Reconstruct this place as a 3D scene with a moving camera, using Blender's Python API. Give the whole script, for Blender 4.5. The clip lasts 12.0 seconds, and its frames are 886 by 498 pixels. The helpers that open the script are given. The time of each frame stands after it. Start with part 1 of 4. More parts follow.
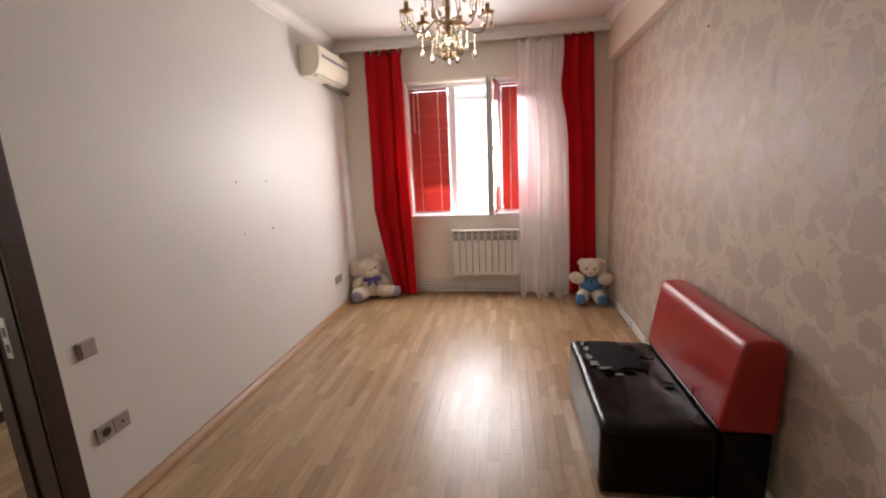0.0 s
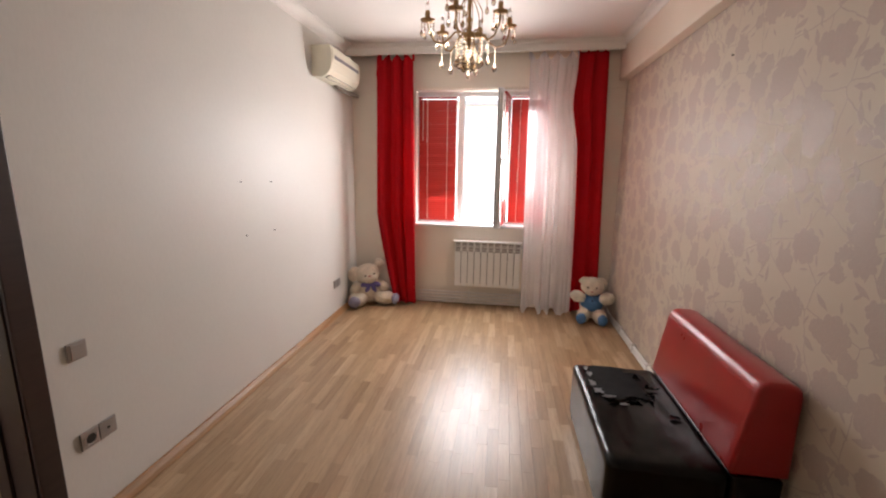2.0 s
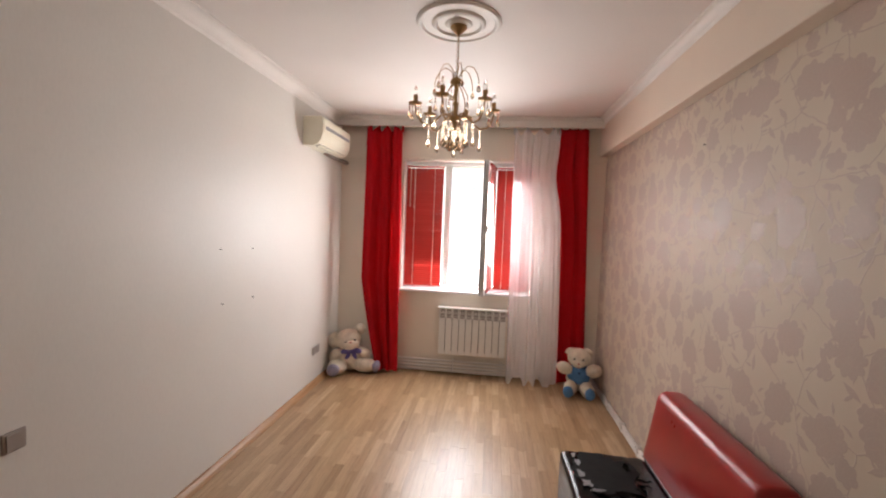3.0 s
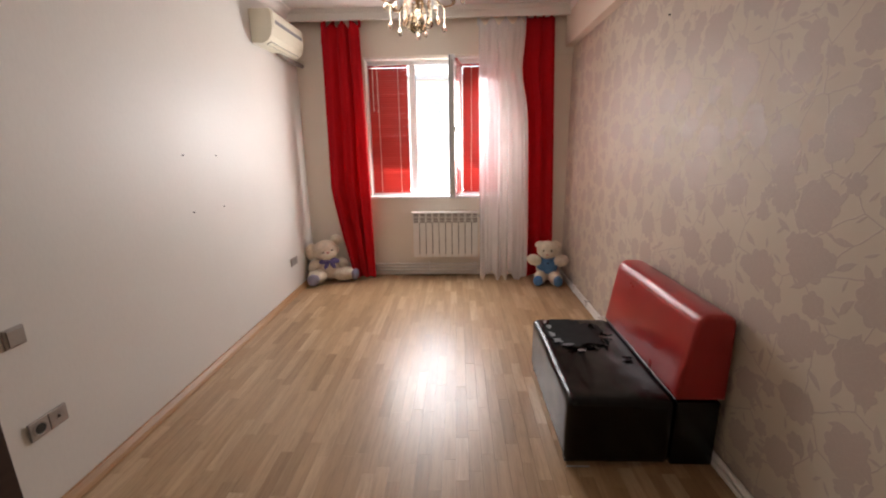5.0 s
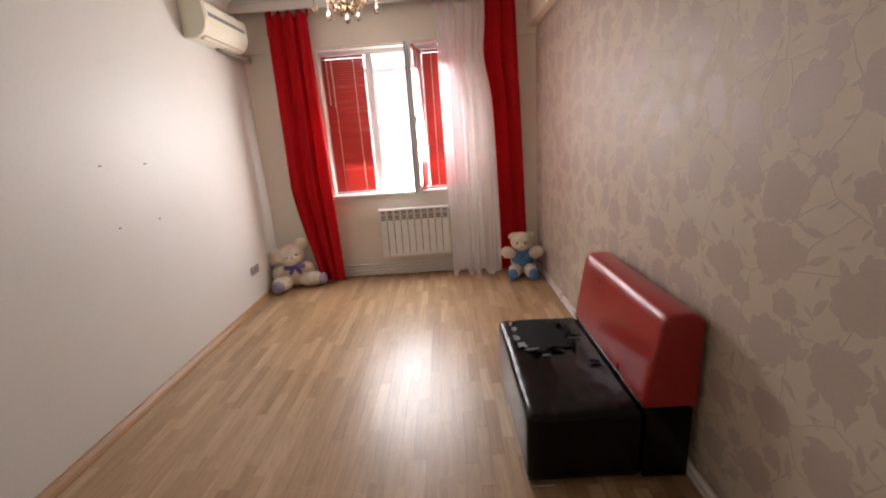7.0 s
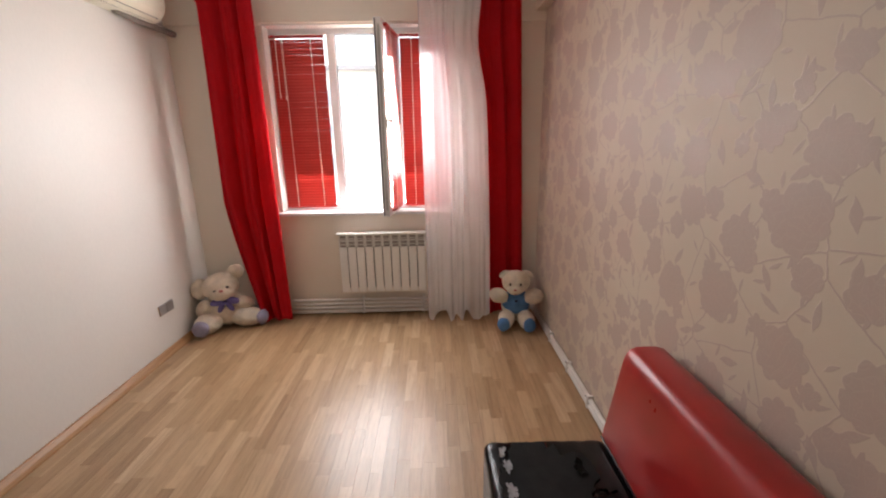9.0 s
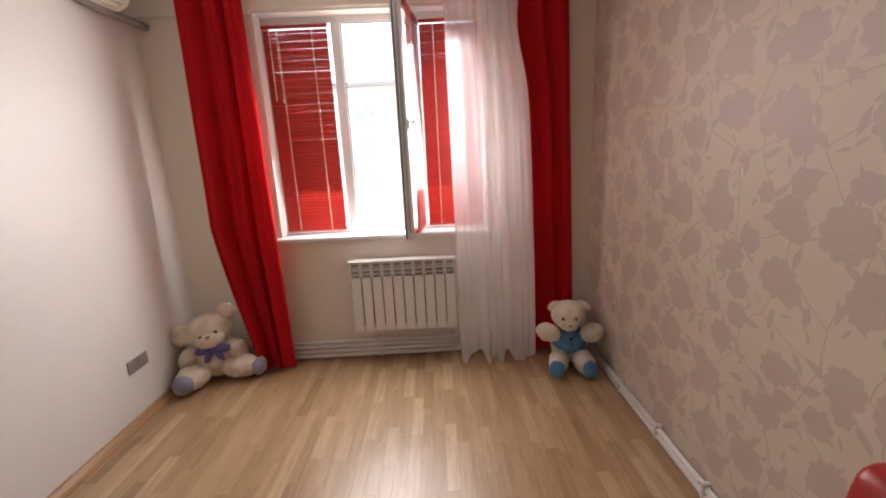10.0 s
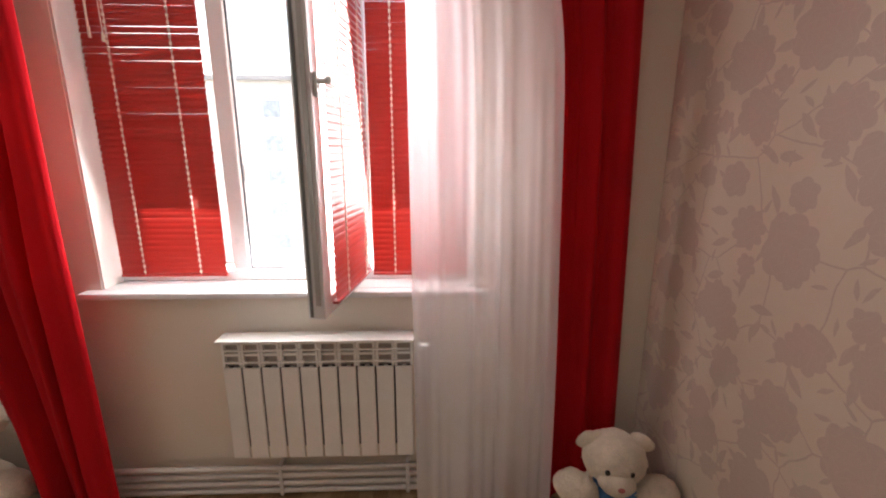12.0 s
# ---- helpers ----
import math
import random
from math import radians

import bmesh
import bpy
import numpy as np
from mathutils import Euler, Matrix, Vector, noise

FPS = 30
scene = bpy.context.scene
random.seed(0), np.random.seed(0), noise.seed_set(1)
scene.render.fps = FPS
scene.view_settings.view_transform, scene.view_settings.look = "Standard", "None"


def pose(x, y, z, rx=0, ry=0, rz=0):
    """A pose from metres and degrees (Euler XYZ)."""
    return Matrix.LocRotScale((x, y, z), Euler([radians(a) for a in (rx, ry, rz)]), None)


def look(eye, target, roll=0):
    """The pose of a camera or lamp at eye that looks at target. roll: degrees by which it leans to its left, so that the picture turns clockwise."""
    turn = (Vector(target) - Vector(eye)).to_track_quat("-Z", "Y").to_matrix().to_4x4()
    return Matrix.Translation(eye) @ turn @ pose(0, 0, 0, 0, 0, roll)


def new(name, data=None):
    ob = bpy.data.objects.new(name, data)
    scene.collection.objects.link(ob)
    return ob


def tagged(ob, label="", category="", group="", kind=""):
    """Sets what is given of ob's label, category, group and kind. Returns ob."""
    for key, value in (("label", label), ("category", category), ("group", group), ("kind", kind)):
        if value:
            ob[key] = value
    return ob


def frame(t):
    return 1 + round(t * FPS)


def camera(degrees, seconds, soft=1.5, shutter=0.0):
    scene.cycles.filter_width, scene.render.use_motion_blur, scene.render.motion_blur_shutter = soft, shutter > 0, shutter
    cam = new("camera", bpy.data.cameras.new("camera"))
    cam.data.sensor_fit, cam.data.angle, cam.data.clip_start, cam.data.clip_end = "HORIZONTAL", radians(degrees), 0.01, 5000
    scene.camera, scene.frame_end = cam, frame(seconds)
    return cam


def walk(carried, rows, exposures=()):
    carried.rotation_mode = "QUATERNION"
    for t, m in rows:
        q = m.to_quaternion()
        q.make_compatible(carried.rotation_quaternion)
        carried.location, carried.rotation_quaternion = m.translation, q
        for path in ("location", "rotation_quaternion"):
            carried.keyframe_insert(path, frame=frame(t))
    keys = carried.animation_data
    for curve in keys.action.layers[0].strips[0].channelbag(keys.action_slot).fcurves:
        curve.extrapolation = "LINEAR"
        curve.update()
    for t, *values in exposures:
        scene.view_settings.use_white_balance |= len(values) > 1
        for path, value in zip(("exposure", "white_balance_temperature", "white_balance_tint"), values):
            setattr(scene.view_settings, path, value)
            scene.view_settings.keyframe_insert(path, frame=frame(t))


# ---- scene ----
cam = camera(93.9, 12.0, soft=2.1)
EXPO = 2.06
PATH = [
    (0, (0.021, 0.128, 1.582), (-0.282, 2.064, 1.182), -2.6),
    (0.5, (0.007, 0.105, 1.576), (-0.281, 2.041, 1.169), -2.3),
    (1, (-0.024, 0.092, 1.569), (-0.309, 2.029, 1.159), -1.3),
    (1.5, (-0.046, 0.128, 1.577), (-0.333, 2.063, 1.162), -0.2),
    (2, (-0.062, 0.188, 1.633), (-0.343, 2.132, 1.253), 0.9),
    (2.5, (-0.056, 0.227, 1.717), (-0.327, 2.2, 1.537), 1.9),
    (2.7, (-0.048, 0.247, 1.747), (-0.307, 2.228, 1.659), 2.3),
    (4.5, (-0.055, 0.192, 1.6), (-0.154, 2.138, 1.149), 0.2),
    (5, (-0.081, 0.146, 1.551), (-0.153, 2.086, 1.071), -0.9),
    (5.5, (-0.107, 0.147, 1.564), (-0.151, 2.082, 1.06), -3.7),
    (6, (-0.166, 0.175, 1.541), (-0.201, 2.107, 1.023), -3.6),
    (6.5, (-0.091, 0.254, 1.546), (-0.125, 2.182, 1.017), -5.0),
    (7, (0.156, 0.375, 1.557), (0.122, 2.305, 1.032), -4.0),
    (7.2, (0.272, 0.449, 1.568), (0.244, 2.377, 1.038), -2.6),
    (8.8, (0.276, 1.25, 1.612), (0.328, 3.175, 1.07), -0.7),
    (9, (0.259, 1.385, 1.608), (0.291, 3.316, 1.091), -1.0),
    (9.5, (0.146, 1.717, 1.571), (0.14, 3.658, 1.088), -1.3),
    (10, (0.051, 2.045, 1.55), (0.07, 3.993, 1.097), -2.8),
    (10.5, (0.075, 2.388, 1.53), (0.121, 4.343, 1.11), -2.8),
    (11, (0.125, 2.72, 1.558), (0.275, 4.663, 1.106), -2.5),
    (11.5, (0.157, 3.074, 1.516), (0.428, 5.01, 1.095), -1.8),
    (12, (0.232, 3.423, 1.535), (0.299, 5.371, 1.087), 0.1),
]
walk(cam, [(t, look(eye, target, roll)) for t, eye, target, roll in PATH], [(0.0, EXPO), (7.0, EXPO), (9.0, EXPO - 0.12), (10.0, EXPO - 0.25), (11.0, EXPO - 0.15), (12.0, EXPO - 0.38)])

# ---- world and light ----
world = bpy.data.worlds.new("sky")
scene.world = world
world.use_nodes = True
wn = world.node_tree.nodes
sky = wn.new("ShaderNodeTexSky")
sky.dust_density, sky.ozone_density = 8.0, 0.4
sky.sky_type, sky.sun_disc = "NISHITA", False
sky.sun_elevation, sky.sun_rotation = radians(37), radians(276)
wn["Background"].inputs[1].default_value = 0.32
world.node_tree.links.new(sky.outputs[0], wn["Background"].inputs[0])

WINDOW_WATTS = 19.0
lamp = bpy.data.lights.new("window_daylight", "AREA")
lamp.shape, lamp.size, lamp.size_y, lamp.energy, lamp.color = "RECTANGLE", 1.24, 1.25, WINDOW_WATTS, (1.0, 0.965, 0.965)
sun = bpy.data.lights.new("sun", "SUN")
sun.energy, sun.angle, sun.color = 5.0, radians(0.5), (1.0, 0.96, 0.90)
new("sun", sun).matrix_world = look((-24, 7.75, 18), (0, 5.25, 0))
new("window_daylight", lamp).matrix_world = look((-0.35, 5.11, 1.64), (-0.35, 2.11, 0.92))

hall_lamp = bpy.data.lights.new("hall_window_daylight", "AREA")
hall_lamp.shape, hall_lamp.size, hall_lamp.size_y, hall_lamp.energy, hall_lamp.color = "RECTANGLE", 1.0, 1.3, 2.2, (1.0, 0.97, 0.92)
new("hall_window_daylight", hall_lamp).matrix_world = look((-2.7, -0.62, 1.55), (-2.7, 2.0, 0.9))

# ---- materials ----
def principled(name):
    m = bpy.data.materials.new(name)
    m.use_nodes = True
    return m, m.node_tree.nodes, m.node_tree.links, m.node_tree.nodes["Principled BSDF"]


def noise_node(n, l, scale, detail=4.0, stretch=None, rough=0.55):
    tc = n.new("ShaderNodeTexCoord")
    mp = n.new("ShaderNodeMapping")
    l.new(tc.outputs["Object"], mp.inputs[0])
    if stretch:
        mp.inputs["Scale"].default_value = stretch
    t = n.new("ShaderNodeTexNoise")
    t.inputs["Scale"].default_value, t.inputs["Detail"].default_value, t.inputs["Roughness"].default_value = scale, detail, rough
    l.new(mp.outputs[0], t.inputs["Vector"])
    return t


def ramp(n, l, src, stops):
    r = n.new("ShaderNodeValToRGB")
    els = r.color_ramp.elements
    while len(els) < len(stops):
        els.new(0.5)
    for e, (p, c) in zip(els, stops):
        e.position, e.color = p, (c[0], c[1], c[2], 1)
    l.new(src, r.inputs[0])
    return r


def mix(n, l, fac, a, b, mode="MIX"):
    m = n.new("ShaderNodeMix")
    m.data_type, m.blend_type = "RGBA", mode
    for sock, v in ((m.inputs[0], fac), (m.inputs[6], a), (m.inputs[7], b)):
        if hasattr(v, "links"):
            l.new(v, sock)
        elif isinstance(v, tuple):
            sock.default_value = (*v, 1)
        else:
            sock.default_value = v
    return m.outputs[2]


def bump(n, l, bsdf, height, strength, distance=0.002):
    b = n.new("ShaderNodeBump")
    b.inputs["Strength"].default_value, b.inputs["Distance"].default_value = strength, distance
    l.new(height, b.inputs["Height"])
    l.new(b.outputs[0], bsdf.inputs["Normal"])


def mat(name, colour, rough=0.5, metal=0.0, vary=0.08, big=2.0, fine=60.0, relief=0.1, depth=0.001, stretch=None, coat=0.0):
    m, n, l, p = principled(name)
    a, b = noise_node(n, l, big, 3), noise_node(n, l, fine, 5, stretch)
    lo, hi = tuple(c * (1 - vary) for c in colour), tuple(min(1, c * (1 + vary)) for c in colour)
    c1 = ramp(n, l, a.outputs[0], [(0.3, lo), (0.7, hi)])
    c2 = ramp(n, l, b.outputs[0], [(0.3, (1 - vary,) * 3), (0.65, (1, 1, 1))])
    l.new(mix(n, l, 1.0, c1.outputs[0], c2.outputs[0], "MULTIPLY"), p.inputs["Base Color"])
    r = n.new("ShaderNodeMapRange")
    r.inputs[3].default_value, r.inputs[4].default_value = max(0.02, rough - 0.07), min(1, rough + 0.07)
    l.new(a.outputs[0], r.inputs[0])
    l.new(r.outputs[0], p.inputs["Roughness"])
    p.inputs["Metallic"].default_value = metal
    p.inputs["Coat Weight"].default_value = coat
    if relief:
        bump(n, l, p, b.outputs[0], relief, depth)
    return m


def wood(name, colours, rough, per_object, ring=1.0, along=1, varnish=0.0):
    """Wood whose tone changes from piece to piece."""
    m, n, l, p = principled(name)
    if per_object:
        rnd = n.new("ShaderNodeObjectInfo").outputs["Random"]
    else:
        rnd = n.new("ShaderNodeNewGeometry").outputs["Random Per Island"]
    pos = n.new("ShaderNodeNewGeometry")
    off = n.new("ShaderNodeVectorMath")
    off.operation = "SCALE"
    comb = n.new("ShaderNodeCombineXYZ")
    for i in range(3):
        l.new(rnd, comb.inputs[i])
    l.new(comb.outputs[0], off.inputs[0])
    off.inputs["Scale"].default_value = 37.0
    add = n.new("ShaderNodeVectorMath")
    l.new(pos.outputs["Position"], add.inputs[0])
    l.new(off.outputs[0], add.inputs[1])
    mp = n.new("ShaderNodeMapping")
    mp.inputs["Scale"].default_value = (38, 2.2, 38) if along == 1 else (2.2, 38, 38)
    l.new(add.outputs[0], mp.inputs[0])
    g = n.new("ShaderNodeTexNoise")
    g.inputs["Scale"].default_value, g.inputs["Detail"].default_value, g.inputs["Distortion"].default_value = ring, 6, 0.6
    l.new(mp.outputs[0], g.inputs["Vector"])
    f = n.new("ShaderNodeTexNoise")
    f.inputs["Scale"].default_value, f.inputs["Detail"].default_value = ring * 6, 3
    l.new(mp.outputs[0], f.inputs["Vector"])
    tone = ramp(n, l, rnd, [(i / (len(colours) - 1), c) for i, c in enumerate(colours)])
    grain = ramp(n, l, g.outputs[0], [(0.32, (0.80, 0.77, 0.73)), (0.55, (1, 1, 1)), (0.75, (1.06, 1.06, 1.05))])
    pores = ramp(n, l, f.outputs[0], [(0.35, (0.86, 0.84, 0.82)), (0.5, (1, 1, 1))])
    c = mix(n, l, 1.0, tone.outputs[0], grain.outputs[0], "MULTIPLY")
    c = mix(n, l, 1.0, c, pores.outputs[0], "MULTIPLY")
    l.new(c, p.inputs["Base Color"])
    w = noise_node(n, l, 1.7, 4)
    r = n.new("ShaderNodeMapRange")
    r.inputs[3].default_value, r.inputs[4].default_value = rough - 0.05, rough + 0.08
    l.new(w.outputs[0], r.inputs[0])
    l.new(r.outputs[0], p.inputs["Roughness"])
    p.inputs["Coat Weight"].default_value, p.inputs["Coat Roughness"].default_value = varnish, 0.24
    bump(n, l, p, f.outputs[0], 0.04, 0.0005)
    return m


def cloth(name, colour, through_light, clear=0.0, weave=900.0, vary=0.12, gloss=0.22, rough=0.75):
    """Thin fabric: scatters light back and lets part of it through."""
    m, n, l, p = principled(name)
    out = n["Material Output"]
    t = noise_node(n, l, 3.0, 4)
    fine = noise_node(n, l, weave, 2)
    c = ramp(n, l, t.outputs[0], [(0.3, tuple(x * (1 - vary) for x in colour)), (0.7, colour)])
    l.new(c.outputs[0], p.inputs["Base Color"])
    p.inputs["Roughness"].default_value = rough
    p.inputs["Specular IOR Level"].default_value = gloss
    bump(n, l, p, fine.outputs[0], 0.15, 0.0005)
    tr = n.new("ShaderNodeBsdfTranslucent")
    l.new(c.outputs[0], tr.inputs[0])
    mx = n.new("ShaderNodeMixShader")
    mx.inputs[0].default_value = through_light
    l.new(p.outputs[0], mx.inputs[1])
    l.new(tr.outputs[0], mx.inputs[2])
    last = mx
    if clear:
        tp = n.new("ShaderNodeBsdfTransparent")
        m2 = n.new("ShaderNodeMixShader")
        thr = n.new("ShaderNodeMapRange")
        thr.inputs[3].default_value, thr.inputs[4].default_value = clear - 0.12, clear + 0.12
        l.new(t.outputs[0], thr.inputs[0])
        l.new(thr.outputs[0], m2.inputs[0])
        l.new(mx.outputs[0], m2.inputs[1])
        l.new(tp.outputs[0], m2.inputs[2])
        last = m2
    l.new(last.outputs[0], out.inputs[0])
    return m


def wallpaper_material():
    """Beige paper with a raised, rose-grey print of scalloped blooms, buds, leaves and stems."""
    m, n, l, p = principled("floral_wallpaper")
    tc = n.new("ShaderNodeTexCoord")
    sep = n.new("ShaderNodeSeparateXYZ")
    l.new(tc.outputs["Object"], sep.inputs[0])
    flat = n.new("ShaderNodeCombineXYZ")
    l.new(sep.outputs[1], flat.inputs[0])
    l.new(sep.outputs[2], flat.inputs[1])
    warp = n.new("ShaderNodeTexNoise")
    warp.inputs["Scale"].default_value, warp.inputs["Detail"].default_value = 16.0, 2
    l.new(flat.outputs[0], warp.inputs["Vector"])
    sub = n.new("ShaderNodeVectorMath")
    sub.operation = "MULTIPLY_ADD"
    l.new(warp.outputs["Color"], sub.inputs[0])
    sub.inputs[1].default_value = (0.022, 0.022, 0)
    l.new(flat.outputs[0], sub.inputs[2])

    def calc(op, a, b=0.0):
        k = n.new("ShaderNodeMath")
        k.operation = op
        for sock, v in ((k.inputs[0], a), (k.inputs[1], b)):
            if hasattr(v, "links"):
                l.new(v, sock)
            else:
                sock.default_value = v
        return k.outputs[0]

    def step(src, a, b):
        r = n.new("ShaderNodeMapRange")
        r.interpolation_type = "SMOOTHSTEP"
        r.inputs[1].default_value, r.inputs[2].default_value = a, b
        l.new(src, r.inputs[0])
        return r.outputs[0]

    def motifs(scale, spread, shift):
        """Distance, angle and a random number for the motif nearest to each point."""
        mv = n.new("ShaderNodeVectorMath")
        l.new(sub.outputs[0], mv.inputs[0])
        mv.inputs[1].default_value = (shift, shift * 0.7, 0)
        v = n.new("ShaderNodeTexVoronoi")
        v.voronoi_dimensions = "2D"
        v.inputs["Scale"].default_value, v.inputs["Randomness"].default_value = scale, spread
        l.new(mv.outputs[0], v.inputs["Vector"])
        d = n.new("ShaderNodeVectorMath")
        d.operation = "SUBTRACT"
        l.new(mv.outputs[0], d.inputs[0])
        l.new(v.outputs["Position"], d.inputs[1])
        parts = n.new("ShaderNodeSeparateXYZ")
        l.new(d.outputs[0], parts.inputs[0])
        rnd = n.new("ShaderNodeSeparateColor")
        l.new(v.outputs["Color"], rnd.inputs[0])
        u, w = parts.outputs[0], parts.outputs[1]
        reach = calc("SQRT", calc("ADD", calc("MULTIPLY", u, u), calc("MULTIPLY", w, w)))
        return reach, calc("ARCTAN2", w, u), rnd.outputs[0]

    def bloom(scale, spread, shift, size, vary, petals, scallop):
        reach, angle, rnd = motifs(scale, spread, shift)
        radius = calc("ADD", size, calc("MULTIPLY", rnd, vary))
        wave = calc("ABSOLUTE", calc("SINE", calc("ADD", calc("MULTIPLY", angle, petals * 0.5), calc("MULTIPLY", rnd, 6.0))))
        edge = calc("ADD", radius, calc("MULTIPLY", wave, scallop))
        inside = step(calc("SUBTRACT", edge, reach), 0.0, 0.004)
        rings = calc("ABSOLUTE", calc("SINE", calc("ADD", calc("MULTIPLY", reach, 105.0), calc("MULTIPLY", wave, 2.2))))
        return inside, step(rings, 0.0, 0.35)

    def leaf(scale, spread, shift, size, thin):
        reach, angle, rnd = motifs(scale, spread, shift)
        turn = calc("SINE", calc("ADD", angle, calc("MULTIPLY", rnd, 12.0)))
        edge = calc("DIVIDE", size, calc("ADD", 1.0, calc("MULTIPLY", calc("ABSOLUTE", turn), thin)))
        return step(calc("SUBTRACT", edge, reach), 0.0, 0.004)

    large, folds = bloom(3.9, 0.5, 0.0, 0.052, 0.036, 9.0, 0.014)
    small, small_folds = bloom(5.2, 0.7, 3.3, 0.026, 0.026, 6.0, 0.010)
    leaves = calc("MAXIMUM", leaf(7.5, 0.9, 1.7, 0.046, 2.0), leaf(9.5, 1.0, 5.1, 0.028, 2.4))
    stems = n.new("ShaderNodeTexVoronoi")
    stems.voronoi_dimensions, stems.feature = "2D", "DISTANCE_TO_EDGE"
    stems.inputs["Scale"].default_value = 4.6
    l.new(sub.outputs[0], stems.inputs["Vector"])
    stem = step(stems.outputs["Distance"], 0.016, 0.008)
    shape = calc("MAXIMUM", calc("MAXIMUM", large, small), calc("MAXIMUM", leaves, stem))
    lines = calc("ADD", 0.82, calc("MULTIPLY", calc("MINIMUM", folds, small_folds), 0.18))
    inner = calc("MULTIPLY", shape, lines)
    cloud = noise_node(n, l, 1.3, 5)
    ground = ramp(n, l, cloud.outputs[0], [(0.3, (0.56, 0.478, 0.382)), (0.7, (0.62, 0.54, 0.44))])
    print_c = ramp(n, l, cloud.outputs[0], [(0.3, (0.452, 0.366, 0.312)), (0.7, (0.51, 0.412, 0.358))])
    l.new(mix(n, l, inner, ground.outputs[0], print_c.outputs[0]), p.inputs["Base Color"])
    r = n.new("ShaderNodeMapRange")
    r.inputs[3].default_value, r.inputs[4].default_value = 0.6, 0.5
    l.new(shape, r.inputs[0])
    l.new(r.outputs[0], p.inputs["Roughness"])
    grain = noise_node(n, l, 260, 2)
    bump(n, l, p, calc("ADD", inner, calc("MULTIPLY", grain.outputs[0], 0.25)), 0.35, 0.0012)
    return m


def glass_material(name, rough=0.0, tint=(1, 1, 1), ior=1.45):
    m, n, l, p = principled(name)
    p.inputs["Base Color"].default_value = (*tint, 1)
    p.inputs["Transmission Weight"].default_value, p.inputs["Roughness"].default_value, p.inputs["IOR"].default_value = 1, rough, ior
    return m


PAINT = mat("cream_wall_paint", (0.83, 0.755, 0.65), 0.62, vary=0.03, big=1.1, fine=140, relief=0.12, depth=0.0008)
LEFT_PAINT = mat("pale_washable_wallpaper", (0.71, 0.685, 0.64), 0.5, vary=0.035, big=0.9, fine=90, relief=0.15, depth=0.0008, stretch=(1, 1, 0.35))
BEAM_PAINT = mat("beige_beam_paint", (0.76, 0.65, 0.54), 0.6, vary=0.03, fine=140, relief=0.1)
CEILING = mat("white_ceiling_paint", (0.80, 0.76, 0.73), 0.7, vary=0.025, big=0.8, fine=110, relief=0.1)
PLASTER = mat("white_plaster_moulding", (0.82, 0.79, 0.75), 0.6, vary=0.03, relief=0.08)
WALLPAPER = wallpaper_material()
OAKS = [(0.30, 0.178, 0.086), (0.40, 0.258, 0.138), (0.345, 0.212, 0.107), (0.47, 0.312, 0.175), (0.375, 0.234, 0.12), (0.43, 0.283, 0.156), (0.53, 0.37, 0.225)]
PLANK = wood("oak_laminate_strip", OAKS, 0.40, True, varnish=0.34)
PLANK_REST = wood("oak_laminate_rest", OAKS, 0.40, False, varnish=0.34)
SKIRT = wood("oak_skirting", [(0.36, 0.19, 0.08), (0.40, 0.215, 0.095)], 0.45, True)
DARK_WOOD = wood("wenge_door_wood", [(0.030, 0.016, 0.012), (0.036, 0.019, 0.014)], 0.38, True, ring=0.7)
PVC = mat("white_pvc", (0.80, 0.80, 0.80), 0.3, vary=0.03, relief=0.03)
SEAL = mat("grey_rubber_seal", (0.16, 0.17, 0.18), 0.6)
ENAMEL = mat("white_radiator_enamel", (0.83, 0.82, 0.79), 0.32, vary=0.03, big=6, relief=0.03)
PIPE = mat("painted_heating_pipe", (0.78, 0.75, 0.71), 0.38, vary=0.08, big=7, fine=80, relief=0.08)
# near-black for holes and joints; on the radiator it paints shade between sections
GAP = mat("dark_parts_and_gap_shade", (0.10, 0.09, 0.085), 0.8)
RED = cloth("red_satin_curtain", (0.66, 0.008, 0.018), 0.36)
TULLE = cloth("white_organza", (0.97, 0.955, 0.985), 0.27, clear=0.40, vary=0.05)
BLIND = cloth("red_blind_slat", (0.44, 0.026, 0.018), 0.045, weave=40.0, vary=0.08, gloss=0.5, rough=0.38)
CORD = mat("cream_blind_cord", (0.80, 0.72, 0.62), 0.7)
RED_VINYL = mat("red_vinyl", (0.36, 0.018, 0.018), 0.30, vary=0.12, big=4, fine=320, relief=0.22, depth=0.0006)
BLACK_VINYL = mat("black_vinyl", (0.003, 0.0026, 0.0026), 0.24, vary=0.3, big=6, fine=240, relief=0.3, depth=0.0008)
BLACK_VINYL.node_tree.nodes["Principled BSDF"].inputs["IOR"].default_value = 1.33
TORN_CLOTH = mat("grey_lining_cloth", (0.030, 0.030, 0.030), 0.9, vary=0.3, big=14, fine=380, relief=0.5, depth=0.001)
TORN_EDGE = mat("white_frayed_backing", (0.62, 0.62, 0.64), 0.8, vary=0.25, big=40, relief=0.4)
CHROME = mat("brushed_steel", (0.55, 0.54, 0.52), 0.3, metal=1.0, vary=0.08, relief=0.05)
SILVER = mat("silver_plastic_plate", (0.40, 0.37, 0.35), 0.35, metal=0.5, vary=0.06, relief=0.04)
DARK_PLASTIC = mat("dark_plastic", (0.03, 0.028, 0.027), 0.4)
AC_WHITE = mat("ivory_plastic", (0.80, 0.76, 0.62), 0.35, vary=0.03, relief=0.03)
AC_GREY = mat("grey_plastic_strip", (0.22, 0.22, 0.23), 0.3)
FOAM = mat("grey_pipe_insulation", (0.30, 0.26, 0.23), 0.85, vary=0.2, fine=50, relief=0.4)
